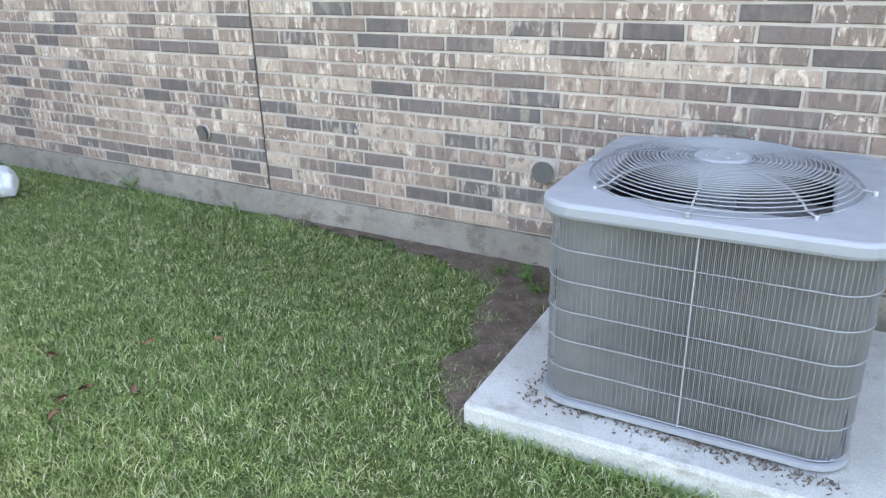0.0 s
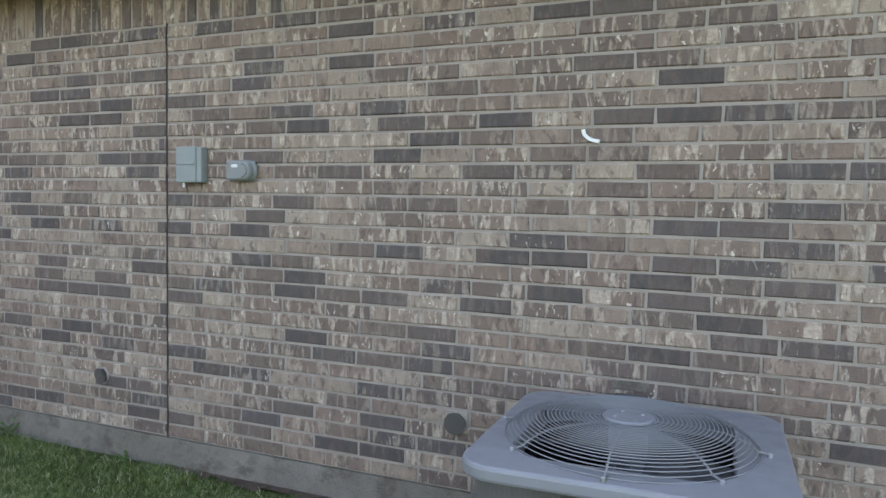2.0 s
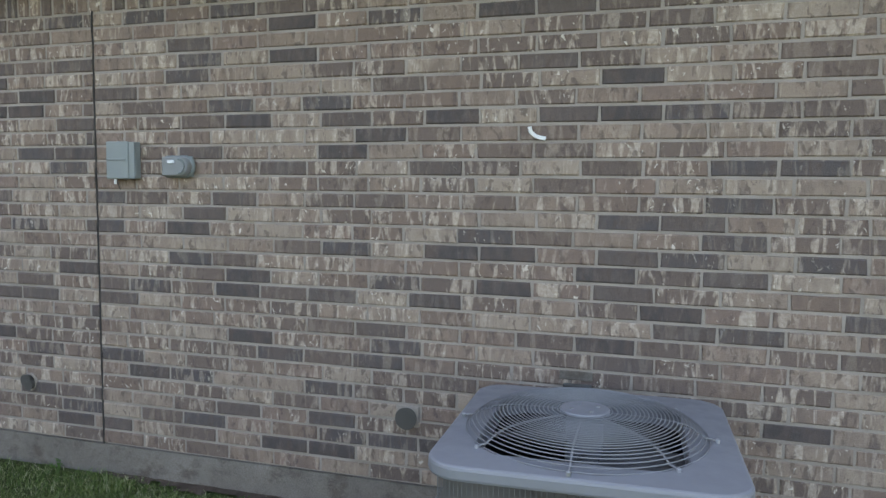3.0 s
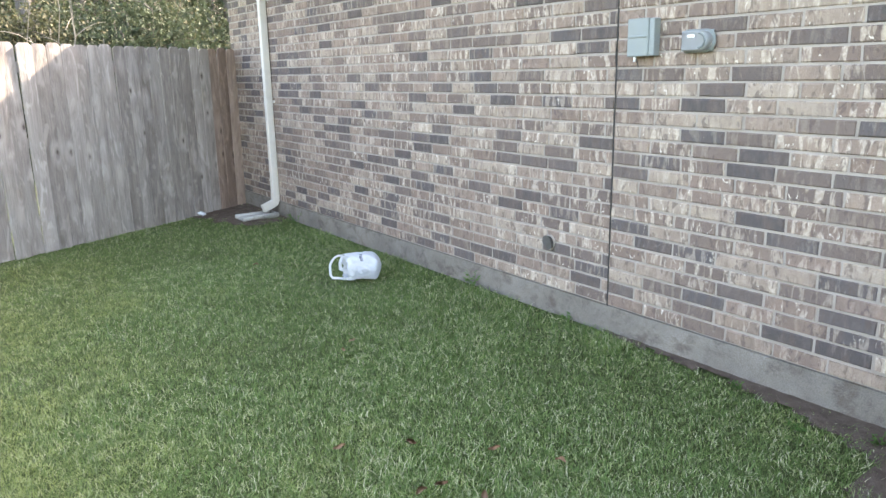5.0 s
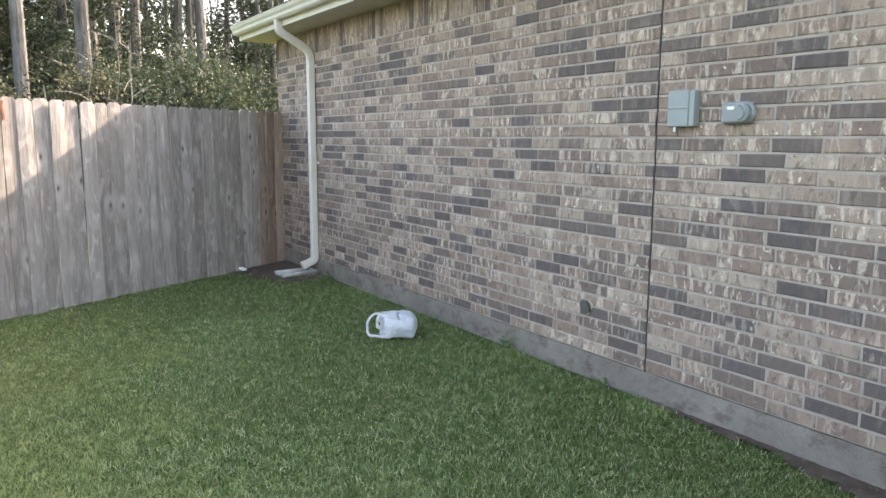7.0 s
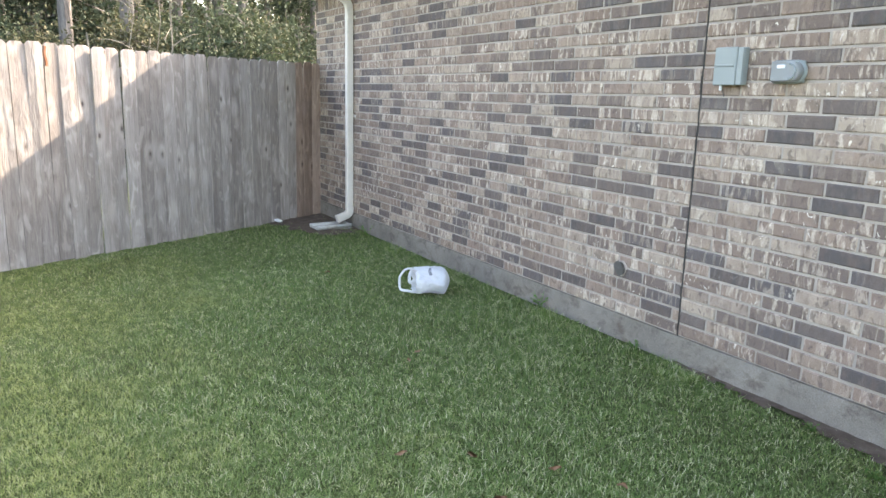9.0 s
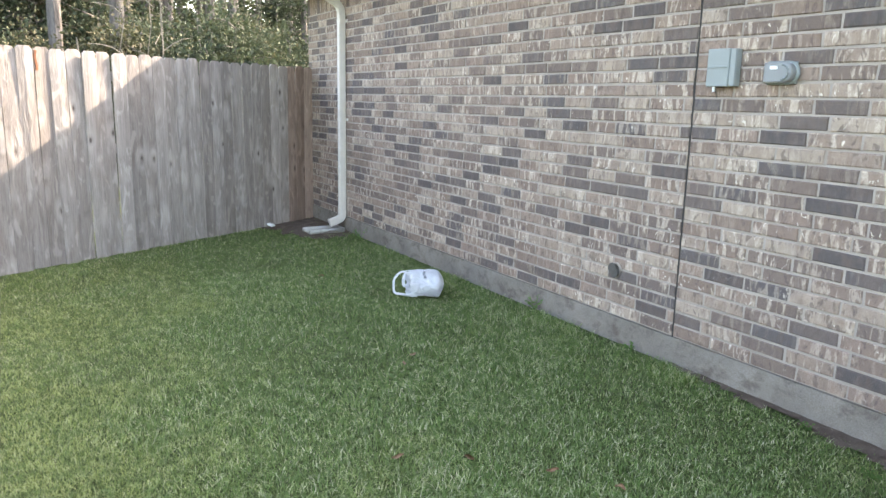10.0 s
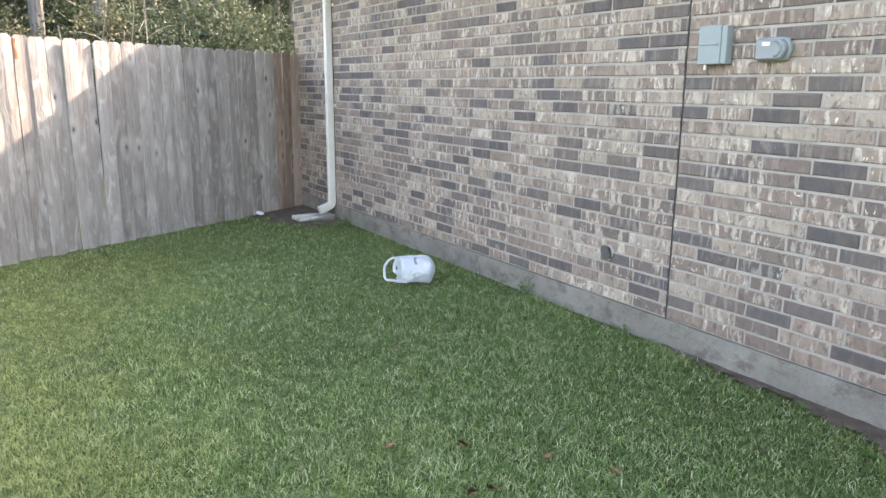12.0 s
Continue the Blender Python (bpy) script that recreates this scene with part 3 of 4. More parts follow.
def make_fence():
    rng = random.Random(8)
    f = thing("fence", FENCE, "weathered grey cedar privacy fence with dog-eared pickets", "fence", rz=-90 + FENCE_TURN)
    W, H, T = 0.1375, 1.845, 0.016

    def picket_mesh(material, k):
        r = random.Random(k)
        bm = bmesh.new()
        ear = 0.028
        bow, cup, lean = r.uniform(-0.012, 0.012), r.uniform(-0.006, 0.006), r.uniform(-0.004, 0.004)
        lev = [(0.0, W / 2), (0.46, W / 2), (0.92, W / 2), (1.38, W / 2), (H - ear, W / 2), (H, W / 2 - ear)]
        rings = []
        for z, half in lev:
            y = bow * (z / H) ** 2
            u = lean * math.sin(z * 2.1 + k)
            half += r.uniform(-0.0018, 0.0012)
            rings.append([bm.verts.new((x + u, y + dy, z)) for x, dy in ((-half, 0), (0, cup), (half, 0), (half, T), (0, T + cup), (-half, T))])
        bm.faces.new(rings[0][::-1])
        bm.faces.new(rings[-1])
        for p, q in zip(rings, rings[1:]):
            for i in range(6):
                bm.faces.new((p[i], p[(i + 1) % 6], q[(i + 1) % 6], q[i]))
        return finish(bm, "picket", material)
    grey = [picket_mesh(M_WOOD, k) for k in range(9)]
    red = [picket_mesh(M_CEDAR, k) for k in range(3)]
    for i in range(52):
        ob = new("picket", (red if i < 3 else grey)[rng.randrange(3 if i < 3 else 9)])
        ob.parent = f
        ob.matrix_basis = pose(0.07 + i * 0.1415, rng.uniform(-0.007, 0.007), rng.uniform(-0.004, 0.014), 0, rng.uniform(-0.3, 0.3), rng.uniform(-1.6, 1.6))
    for z in (0.25, 0.95, 1.60):
        part("rail", boxes((0.0, 7.4, -0.044, -0.006, z, z + 0.088), bevel=0.003), M_WOOD, f)
    for x in (0.1, 2.5, 4.9, 7.3):
        part("post", boxes((x - 0.045, x + 0.045, -0.136, -0.046, -0.2, 1.80), bevel=0.004), M_WOOD, f)
    streak = sweep(bmesh.new(), [(3.372 + 0.006 * math.sin(z * 40), 0.016, z) for z in np.arange(1.665, 1.826, 0.02)], [(-0.011, 0.006), (0.007, 0.0065), (0.011, 0.002), (0.006, -0.006), (-0.011, -0.006)], ups=(0, 1, 0))
    part("sap_streak", streak, M_RUST, f, "rust-coloured sap streak at a picket's top")


make_fence()


# ---- air conditioner ----
def rounded_square(half, r, n=8):
    pts = []
    for q in range(4):
        cx, cy = (half - r) * (1, -1, -1, 1)[q], (half - r) * (1, 1, -1, -1)[q]
        for i in range(n + 1):
            a = math.pi / 2 * (q + i / n)
            pts.append((cx + r * math.cos(a), cy + r * math.sin(a)))
    return pts


AC_AT, AC_TURN, AC_HALF, AC_TOP = (2.656, -0.716, 0.085), 1.9, 0.448, 0.652


PAD_TURN = 2.2


def make_air_conditioner():
    ac = thing("air_conditioner", AC_AT, "grey outdoor air conditioning condenser with wire coil guard", "air conditioner", rz=AC_TURN)
    h, top = AC_HALF, AC_TOP

    def loft(levels, cap_low=False, cap_high=False):
        bm = bmesh.new()
        rings = [[bm.verts.new((x, y, z)) for x, y in pts] for pts, z in levels]
        k = len(rings[0])
        for a, b in zip(rings, rings[1:]):
            for j in range(k):
                bm.faces.new((a[j], a[(j + 1) % k], b[(j + 1) % k], b[j]))
        if cap_low:
            bm.faces.new(rings[0][::-1])
        if cap_high:
            bm.faces.new(rings[-1])
        return bm
    rs = rounded_square
    part("base_pan", loft([(rs(h - 0.03, 0.10), 0.0), (rs(h - 0.03, 0.10), 0.010), (rs(h - 0.002, 0.11), 0.010), (rs(h, 0.11), 0.013), (rs(h, 0.11), 0.028), (rs(h - 0.012, 0.10), 0.031), (rs(h - 0.02, 0.1), 0.026)], True, True), M_AC, ac)
    # finned coil: a fluted skin just behind the guard
    skin = rs(h - 0.028, 0.095, 10)
    fl = []
    total = 0
    for i, p in enumerate(skin):
        q = skin[(i + 1) % len(skin)]
        seg = math.dist(p, q)
        m = max(1, round(seg / 0.0026))
        for k in range(m):
            x, y = p[0] + (q[0] - p[0]) * k / m, p[1] + (q[1] - p[1]) * k / m
            d = 1 - (0.005 / math.hypot(x, y) if total % 2 else 0)
            fl.append((x * d, y * d))
            total += 1
    part("coil", loft([(fl, 0.03), (fl, top - 0.012)]), M_FIN, ac, "dark finned coil")
    # guard: upright wires and the level wires
    per = rs(h - 0.012, 0.10, 6)
    wire = finish(boxes((-0.0009, 0.0009, -0.001, 0.001, 0.036, top - 0.014)), "guard_wire", M_GUARD)
    for q in range(4):
        turn = Matrix.Rotation(q * math.pi / 2, 3, "Z")
        spots = [Vector(((i - 22) * (h - 0.11) / 22, -(h - 0.011), 0)) for i in range(45)]
        for i in range(1, 11):
            a = math.pi / 2 * i / 11 - math.pi / 2
            spots.append(Vector((h - 0.112 + 0.10 * math.cos(a), -(h - 0.112) + 0.10 * math.sin(a), 0)))
        for c in spots:
            ob = new("guard_wire", wire)
            ob.parent = ac
            ob.location = turn @ c
        x, y0 = 0.0, -(h - 0.009)
        bm = bmesh.new()
        box(bm, -0.0022, 0.0022, y0 - 0.001, y0 + 0.004, 0.034, top - 0.012)
        bmesh.ops.transform(bm, matrix=turn.to_4x4(), verts=bm.verts)
        part("seam_strip", bm, M_AC_WIRE, ac)
    outer = rs(h - 0.008, 0.104, 8)
    for i in range(7):
        z = 0.040 + i * (top - 0.062) / 6
        part("level_wire", rod([(x, y, z) for x, y in outer], 0.0018, 5, True), M_AC_WIRE, ac)
    # lid with a round opening
    R, gx, gy = 0.394, -0.018, -0.028
    sq = rs(1.0, 0.26, 12)
    ring = lambda half, rr: rs(half, rr, 12)
    circ = lambda r: [(gx + r * math.cos(math.atan2(y, x)), gy + r * math.sin(math.atan2(y, x))) for x, y in sq]
    blend = lambda t: [((1 - t) * a[0] + t * b[0], (1 - t) * a[1] + t * b[1]) for a, b in zip(ring(h + 0.004, 0.105), circ(R + 0.02))]
    lid = loft([(ring(h - 0.004, 0.10), top - 0.016), (ring(h + 0.010, 0.112), top - 0.016), (ring(h + 0.014, 0.116), top - 0.008), (ring(h + 0.014, 0.116), top + 0.016), (ring(h + 0.011, 0.113), top + 0.024), (ring(h + 0.004, 0.105), top + 0.028),
                (blend(0.5), top + 0.031), (blend(1.0), top + 0.034), (circ(R + 0.006), top + 0.034), (circ(R), top + 0.028), (circ(R), top - 0.03)])
    part("lid", lid, M_AC, ac, smooth=False)
    # added sheet and disc, coloured near-black to paint the shade within the cabinet
    part("shade_liner", loft([(rs(h - 0.05, 0.09), 0.05), (rs(h - 0.05, 0.09), top - 0.02)]), M_INTERIOR_SHADE, ac)
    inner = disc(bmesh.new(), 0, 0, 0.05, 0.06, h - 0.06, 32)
    part("shade_floor", inner, M_INTERIOR_SHADE, ac)
    # fan guard: flat rings over the top, turned down at the rim
    dome = lambda r: top + 0.034 + 0.062 * (1 - (r / R) ** 7)
    for i in range(24):
        r = 0.090 + (R - 0.090) * (i / 23) ** 0.92
        part("guard_ring", rod([(gx + r * math.cos(a), gy + r * math.sin(a), dome(r)) for a in np.linspace(0, 2 * math.pi, 56, endpoint=False)], 0.0019, 5, True), M_AC_WIRE, ac)
    for i in range(8):
        a = math.pi / 4 * i - 0.04
        at = lambda r, z: (gx + r * math.cos(a), gy + r * math.sin(a), z)
        pts = [at(r, dome(r) - 0.005) for r in (0.06, 0.14, 0.22, 0.29, 0.33, 0.36, 0.38)]
        pts += [at(R + 0.002, top + 0.042), at(R + 0.022, top + 0.038)]
        part("spoke", rod(pts, 0.0034, 6), M_AC_WIRE, ac)
        bx, by, _ = at(R + 0.022, 0)
        part("bolt", disc(bmesh.new(), bx, by, top + 0.03, top + 0.044, 0.007, 8, 0.002), M_STEEL, ac)
    hub = part("hub_plate", disc(bmesh.new(), gx, gy, top + 0.092, top + 0.102, 0.083, 32, 0.004), M_AC, ac)
    for i in range(4):
        a = math.pi / 2 * i + 0.5
        part("bolt", disc(bmesh.new(), gx + 0.047 * math.cos(a), gy + 0.047 * math.sin(a), top + 0.101, top + 0.107, 0.008, 6, 0.002), M_AC_WIRE, hub)
    part("motor", disc(bmesh.new(), gx, gy, top - 0.12, top + 0.074, 0.062, 24, 0.01), M_MOTOR, ac)
    for i in range(4):
        bm = bmesh.new()
        g = []
        for u in range(6):
            r = 0.05 + u * 0.060
            row = []
            for v in range(7):
                a = math.pi / 2 * i + 0.9 + (v / 6 - 0.5) * (1.05 + 0.07 * u)
                row.append(bm.verts.new((gx + r * math.cos(a), gy + r * math.sin(a), top - 0.065 + (v / 6 - 0.5) * 0.085 - 0.01 * math.sin(v / 6 * math.pi))))
            g.append(row)
        for u in range(5):
            for v in range(6):
                bm.faces.new((g[u][v], g[u + 1][v], g[u + 1][v + 1], g[u][v + 1]))
        bmesh.ops.solidify(bm, geom=bm.faces[:], thickness=0.003)
        part("fan_blade", bm, M_BLADE, ac, smooth=True)
    pad = thing("concrete_pad", (AC_AT[0], AC_AT[1], 0), "pale concrete equipment pad under the condenser", "concrete pad", rz=PAD_TURN)
    bm = boxes((-0.645, 0.64, -0.565, 0.56, -0.05, 0.085), bevel=0.014)
    part("slab", bm, M_PAD, pad)


make_air_conditioner()


# ---- wall fixtures ----
def make_fixtures():
    b = thing("utility_box", (0.203, 0.0, 1.60), "pale grey plastic utility box on the brick wall", "utility box")
    part("back_box", boxes((-0.084, 0.084, -0.038, -0.001, 0.0, 0.188), bevel=0.004), M_BOX, b)
    cover = part("cover", boxes((-0.086, 0.050, -0.056, -0.039, -0.002, 0.190), bevel=0.006), M_BOX, b)
    part("ridge", boxes((-0.074, 0.040, -0.062, -0.0555, 0.092, 0.104), bevel=0.003), M_BOX, cover)
    part("side_flange", boxes((0.0505, 0.084, -0.050, -0.039, 0.0, 0.186), bevel=0.004), M_BOX, b)
    part("latch", boxes((-0.046, -0.036, -0.048, -0.036, -0.028, -0.001), bevel=0.002), M_WHITE, b)
    part("wire", rod([(-0.041, -0.034, -0.004), (-0.041, -0.02, -0.03), (-0.044, -0.006, -0.058)], 0.0025), M_GREY, b)
    o = thing("outlet_box", (0.54, 0.0, 1.61), "grey weatherproof outlet with a clear bubble cover", "outlet box")
    part("back_plate", boxes((-0.088, 0.066, -0.016, -0.001, 0.0, 0.104), bevel=0.005), M_BOX, o, "dull grey gasketed back plate")

    def lobe(inset, y0, y1, name, material, label=""):
        """A block with a straight end at -x and a half-round end at +x."""
        c, r = 0.030, 0.056 - inset
        outline = [(-0.084 + inset, 0.052 - r), (-0.084 + inset, 0.052 + r)]
        outline += [(c + r * math.sin(t), 0.052 + r * math.cos(t)) for t in np.linspace(0, math.pi, 15)]
        bm = bmesh.new()
        rings = [[bm.verts.new((-0.012 + (x + 0.012) * k, y, 0.052 + (z - 0.052) * k)) for x, z in outline] for y, k in ((y0, 1.0), (y1 + 0.012, 1.0), (y1 + 0.003, 0.95), (y1, 0.86))]
        for p, q in zip(rings, rings[1:]):
            for j in range(len(outline)):
                j2 = (j + 1) % len(outline)
                bm.faces.new((p[j], p[j2], q[j2], q[j]))
        bm.faces.new(rings[0])
        bm.faces.new(rings[-1])
        return part(name, bm, material, o, label)
    lobe(0.0, -0.0165, -0.034, "hinge_frame", M_BOX, "grey plastic frame")
    cover = lobe(0.008, -0.0345, -0.070, "cover", M_CLEAR, "smoky clear plastic bubble cover")
    part("latch", boxes((-0.036, 0.004, -0.078, -0.0705, 0.066, 0.082), bevel=0.002), M_WHITE, cover, "white latch")
    part("rim", sweep(bmesh.new(), [(0.026 + 0.034 * math.sin(t), -0.0725, 0.052 + 0.034 * math.cos(t)) for t in np.linspace(0, math.pi, 12)], round_section(0.005, 6)), M_BOX, cover)
    v = thing("vent_cap", (1.75, 0.0, 0.489), "round dark grey vent cap on the brick wall", "vent cap")
    bm = disc(bmesh.new(), 0, 0, -0.002, -0.022, 0.047, 28, -0.006, axis="y")
    part("cap", bm, M_GREY, v)
    part("rim", sweep(bmesh.new(), [(0.044 * math.cos(a), -0.006, 0.044 * math.sin(a)) for a in np.linspace(0, 2 * math.pi, 28, endpoint=False)], round_section(0.005, 6), True), M_GREY, v)
    part("mortar_collar", boxes((-0.054, 0.058, -0.0025, 0.006, -0.044, 0.056), bevel=0.003), M_MORTAR, v, "pale mortar patch round the cap")
    h = thing("pipe_plug", (-0.487, 0.0, 0.467), "dark capped pipe stub in the brick wall", "pipe plug")
    for x, z, r in ((-0.006, 0.012, 0.03), (0.012, -0.012, 0.026)):
        part("cap", disc(bmesh.new(), x, z, -0.001, -0.024 - r * 0.2, r, 18, -0.005, axis="y"), M_GREY, h)
    part("collar", sweep(bmesh.new(), [((0.041 + 0.004 * math.sin(3 * a)) * math.cos(a), -0.003, (0.043 + 0.004 * math.cos(5 * a)) * math.sin(a)) for a in np.linspace(0, 2 * math.pi, 24, endpoint=False)], round_section(0.007, 6), True), M_MORTAR, h)
    p = new("mortar_patch", finish(boxes((2.458, 2.602, -0.004, 0.006, 0.735, 0.775), bevel=0.003), "mortar_patch", M_STEM))
    tagged(p, "pale mortar patch in place of a brick piece", "mortar patch")
    p = new("line_set_cover", finish(boxes((2.475, 2.60, -0.016, -0.001, 0.66, 0.722), bevel=0.008), "line_set_cover", M_GREY))
    tagged(p, "dark foam sleeve at the wall entry of the refrigerant lines", "pipe sleeve")
    p = new("mortar_smear", finish(sweep(bmesh.new(), [(2.304, -0.003, 1.834), (2.310, -0.004, 1.812), (2.328, -0.004, 1.795), (2.352, -0.0035, 1.786), (2.376, -0.003, 1.782)], [(-0.009, -0.002), (0.009, -0.002), (0.006, 0.003), (-0.006, 0.003)], ups=(0, -1, 0)), "mortar_smear", M_WHITE))
    tagged(p, "curved white mortar smear on the bricks", "mortar smear")


make_fixtures()


# ---- plastic bag on the lawn ----
def make_bag():
    bag = thing("plastic_bag", (-1.955, -0.615, 0.012), "crumpled white plastic shopping bag lying on the grass", "plastic bag", rz=66)
    bm = bmesh.new()
    n, k = 44, 72
    rows = []
    for i in range(n + 1):
        u = i / n
        # closed, tucked end at +x; torn mouth at -x, cut back on the near side
        r = 0.112 * (math.sin(min(1.0, (1 - u) * 5.0 + 0.02) * math.pi / 2) ** 0.6) * (0.90 + 0.13 * math.sin(u * math.pi))
        row = []
        for j in range(k):
            a = 2 * math.pi * j / k
            fold = noise.noise((math.cos(a) * 1.6, math.sin(a) * 1.6, u * 3.2))
            crease = abs(noise.noise((math.cos(a) * 3.1 + 4, math.sin(a) * 3.1, u * 5.0)))
            fine = noise.noise((math.cos(a) * 8, math.sin(a) * 8, u * 13))
            w = 1 + 0.20 * fold - 0.16 * crease + 0.035 * fine
            near = max(0.0, -math.cos(a))
            cut = (0.030 * near + 0.030 * noise.noise((math.cos(a) * 3, math.sin(a) * 3, 7.0))) * max(0.0, 1 - u / 0.45)
            x = -0.095 + u * 0.290 + cut
            y, z = 1.15 * r * w * math.cos(a), 0.90 * r * w * math.sin(a)
            row.append(bm.verts.new((x, y, max(0.004, z + 0.096))))
        rows.append(row)
    for a, b in zip(rows, rows[1:]):
        for j in range(k):
            bm.faces.new((a[j], a[(j + 1) % k], b[(j + 1) % k], b[j]))
    bm.faces.new(rows[-1])
    bmesh.ops.solidify(bm, geom=bm.faces[:], thickness=0.0012)
    part("sack", bm, M_BAG, bag, smooth=True)
    # one handle stands up as a wide loop, the other lies crumpled against the mouth
    for cx, y0, rx, rz, wide in ((-0.098, -0.055, 0.112, 0.090, 0.009), (-0.075, 0.060, 0.045, 0.050, 0.012)):
        pts = []
        for t in np.linspace(-0.15, 1.15, 27):
            a = math.pi * t
            pts.append((cx - rx * math.sin(a) * (1 + 0.10 * math.sin(3 * a)), y0 - 0.020 * math.sin(a) + 0.008 * math.sin(4 * a), 0.106 + rz * math.cos(a) + 0.008 * math.sin(5 * a)))
        sec = [(-wide, -0.003), (-wide * 0.3, 0.003), (wide * 0.4, -0.003), (wide, 0.002), (wide, 0.004), (wide * 0.4, -0.001), (-wide * 0.3, 0.005), (-wide, -0.001)]
        part("handle", sweep(bmesh.new(), pts, sec, ups=(0.15, 1, 0.1)), M_BAG, bag, smooth=True)
    rng = random.Random(2)
    bm = bmesh.new()
    for i in range(6):
        a = radians(-(38 + i * 6.0))
        x = 0.035 + rng.uniform(-0.003, 0.003)
        c = Vector((x, 1.12 * 0.122 * math.cos(a), 0.098 - 0.88 * 0.122 * math.sin(a)))
        box(bm, c.x - 0.011, c.x + 0.011, c.y - 0.004, c.y + 0.002, c.z - 0.0035, c.z + 0.0035)
    bmesh.ops.transform(bm, matrix=Matrix.Scale(-1, 4, (0, 1, 0)), verts=bm.verts)
    part("print_bars", bm, M_INK, bag, "illegible grey printed line")


make_bag()


# ---- small litter on the lawn ----
def fallen_leaf_mesh(k):
    r = random.Random(k)
    bm = bmesh.new()
    mid, left, right = [], [], []
    for i in range(8):
        t = i / 7
        w = 0.018 * math.sin(math.pi * min(1, t * 1.05)) ** 0.8 + 0.0005
        z = 0.006 + 0.012 * math.sin(t * 3 + k) ** 2
        mid.append(bm.verts.new((t * 0.075 - 0.037, 0.003 * math.sin(t * 5), z)))
        left.append(bm.verts.new((t * 0.075 - 0.037, w, z + 0.008 + r.uniform(0, 0.004))))
        right.append(bm.verts.new((t * 0.075 - 0.037, -w, z + 0.008 + r.uniform(0, 0.004))))
    for i in range(7):
        bm.faces.new((mid[i], mid[i + 1], left[i + 1], left[i]))
        bm.faces.new((right[i], right[i + 1], mid[i + 1], mid[i]))
    bmesh.ops.solidify(bm, geom=bm.faces[:], thickness=0.0008)
    return finish(bm, "fallen_leaf", M_LITTER, True)


LEAVES = [(-2.78, -1.09, 40), (-0.75, -1.32, 110), (0.70, -1.46, 60), (0.93, -1.31, 10), (-0.65, -1.43, 160), (0.30, -1.96, 80), (0.83, -1.94, 100), (0.78, -1.785, 75), (0.94, -1.71, 140), (0.77, -1.87, 95), (0.45, -1.70, 20)]
leaf_meshes = [fallen_leaf_mesh(k) for k in range(3)]
for i, (x, y, turn) in enumerate(LEAVES):
    ob = new("fallen_leaf", leaf_meshes[i % 3])
    ob.matrix_basis = pose(x, y, 0.024, 6, -8, turn) @ Matrix.Diagonal((0.7, 0.7, 0.7, 1))
    tagged(ob, "small curled brown dead leaf lying on the grass", "leaf", "leaves on the lawn")
p = new("paper_scrap", finish(boxes((-0.05, 0.04, -0.03, 0.03, 0.0, 0.02), bevel=0.009), "paper_scrap", M_WHITE))
p.matrix_basis = pose(-5.36, -0.70, 0.02, 5, 12, 25)
tagged(p, "small white scrap on the soil beside the fence", "scrap")


def make_debris():
    """Crumbs of soil and clippings on the pad, gathered along the unit's foot."""
    rng = np.random.default_rng(3)
    n = 520
    along = rng.uniform(-0.46, 0.46, n)
    off = AC_HALF + np.abs(rng.normal(0.0, 0.030, n)) - 0.012
    side = rng.uniform(0, 1, n) < 0.7
    x = AC_AT[0] + np.where(side, along, -off)
    y = AC_AT[1] + np.where(side, -off, along)
    spots = np.stack([x, y, np.full(n, 0.089) + rng.uniform(0, 0.004, n)], 1)
    tagged(new("debris", leaf_cloud("debris", spots, 0.018, 0.007, M_SOIL, rng)), "dark crumbs of soil and clippings on the concrete", "debris", kind="stuff")


make_debris()


def make_weed(x, y, size, seed):
    rng = random.Random(seed)
    w = thing("weed", (x, y, 0.0), "small leafy green weed beside the foundation", "weed", "weeds along the wall")
    st, lv = bmesh.new(), bmesh.new()
    for i in range(7):
        a = rng.uniform(0, 6.3)
        tip = Vector((math.cos(a) * size * 0.6, math.sin(a) * size * 0.6 - 0.02, size * rng.uniform(0.5, 1.1)))
        sweep(st, [Vector((0, 0, 0)), tip * 0.5 + Vector((0, 0, size * 0.12)), tip], round_section(0.0018, 4))
        for t in (0.45, 0.65, 0.85, 1.0):
            c = tip * t
            b = rng.uniform(0, 6.3)
            d, s = Vector((math.cos(b), math.sin(b), rng.uniform(-0.1, 0.5))).normalized() * size * 0.28, Vector((-math.sin(b), math.cos(b), 0)) * size * 0.10
            q = [lv.verts.new(c), lv.verts.new(c + d * 0.5 + s), lv.verts.new(c + d), lv.verts.new(c + d * 0.5 - s)]
            lv.faces.new(q)
    part("stem", st, M_WEED, w)
    part("foliage", lv, M_WEED, w)


for i, (x, y, size) in enumerate([(-1.22, -0.05, 0.12), (1.74, -0.2, 0.10), (1.86, -0.28, 0.09), (1.62, -0.16, 0.07), (-0.25, -0.06, 0.07), (0.95, -0.12, 0.06), (-4.2, -0.07, 0.12), (1.35, -0.3, 0.06)]):
    make_weed(x, y, size, i)


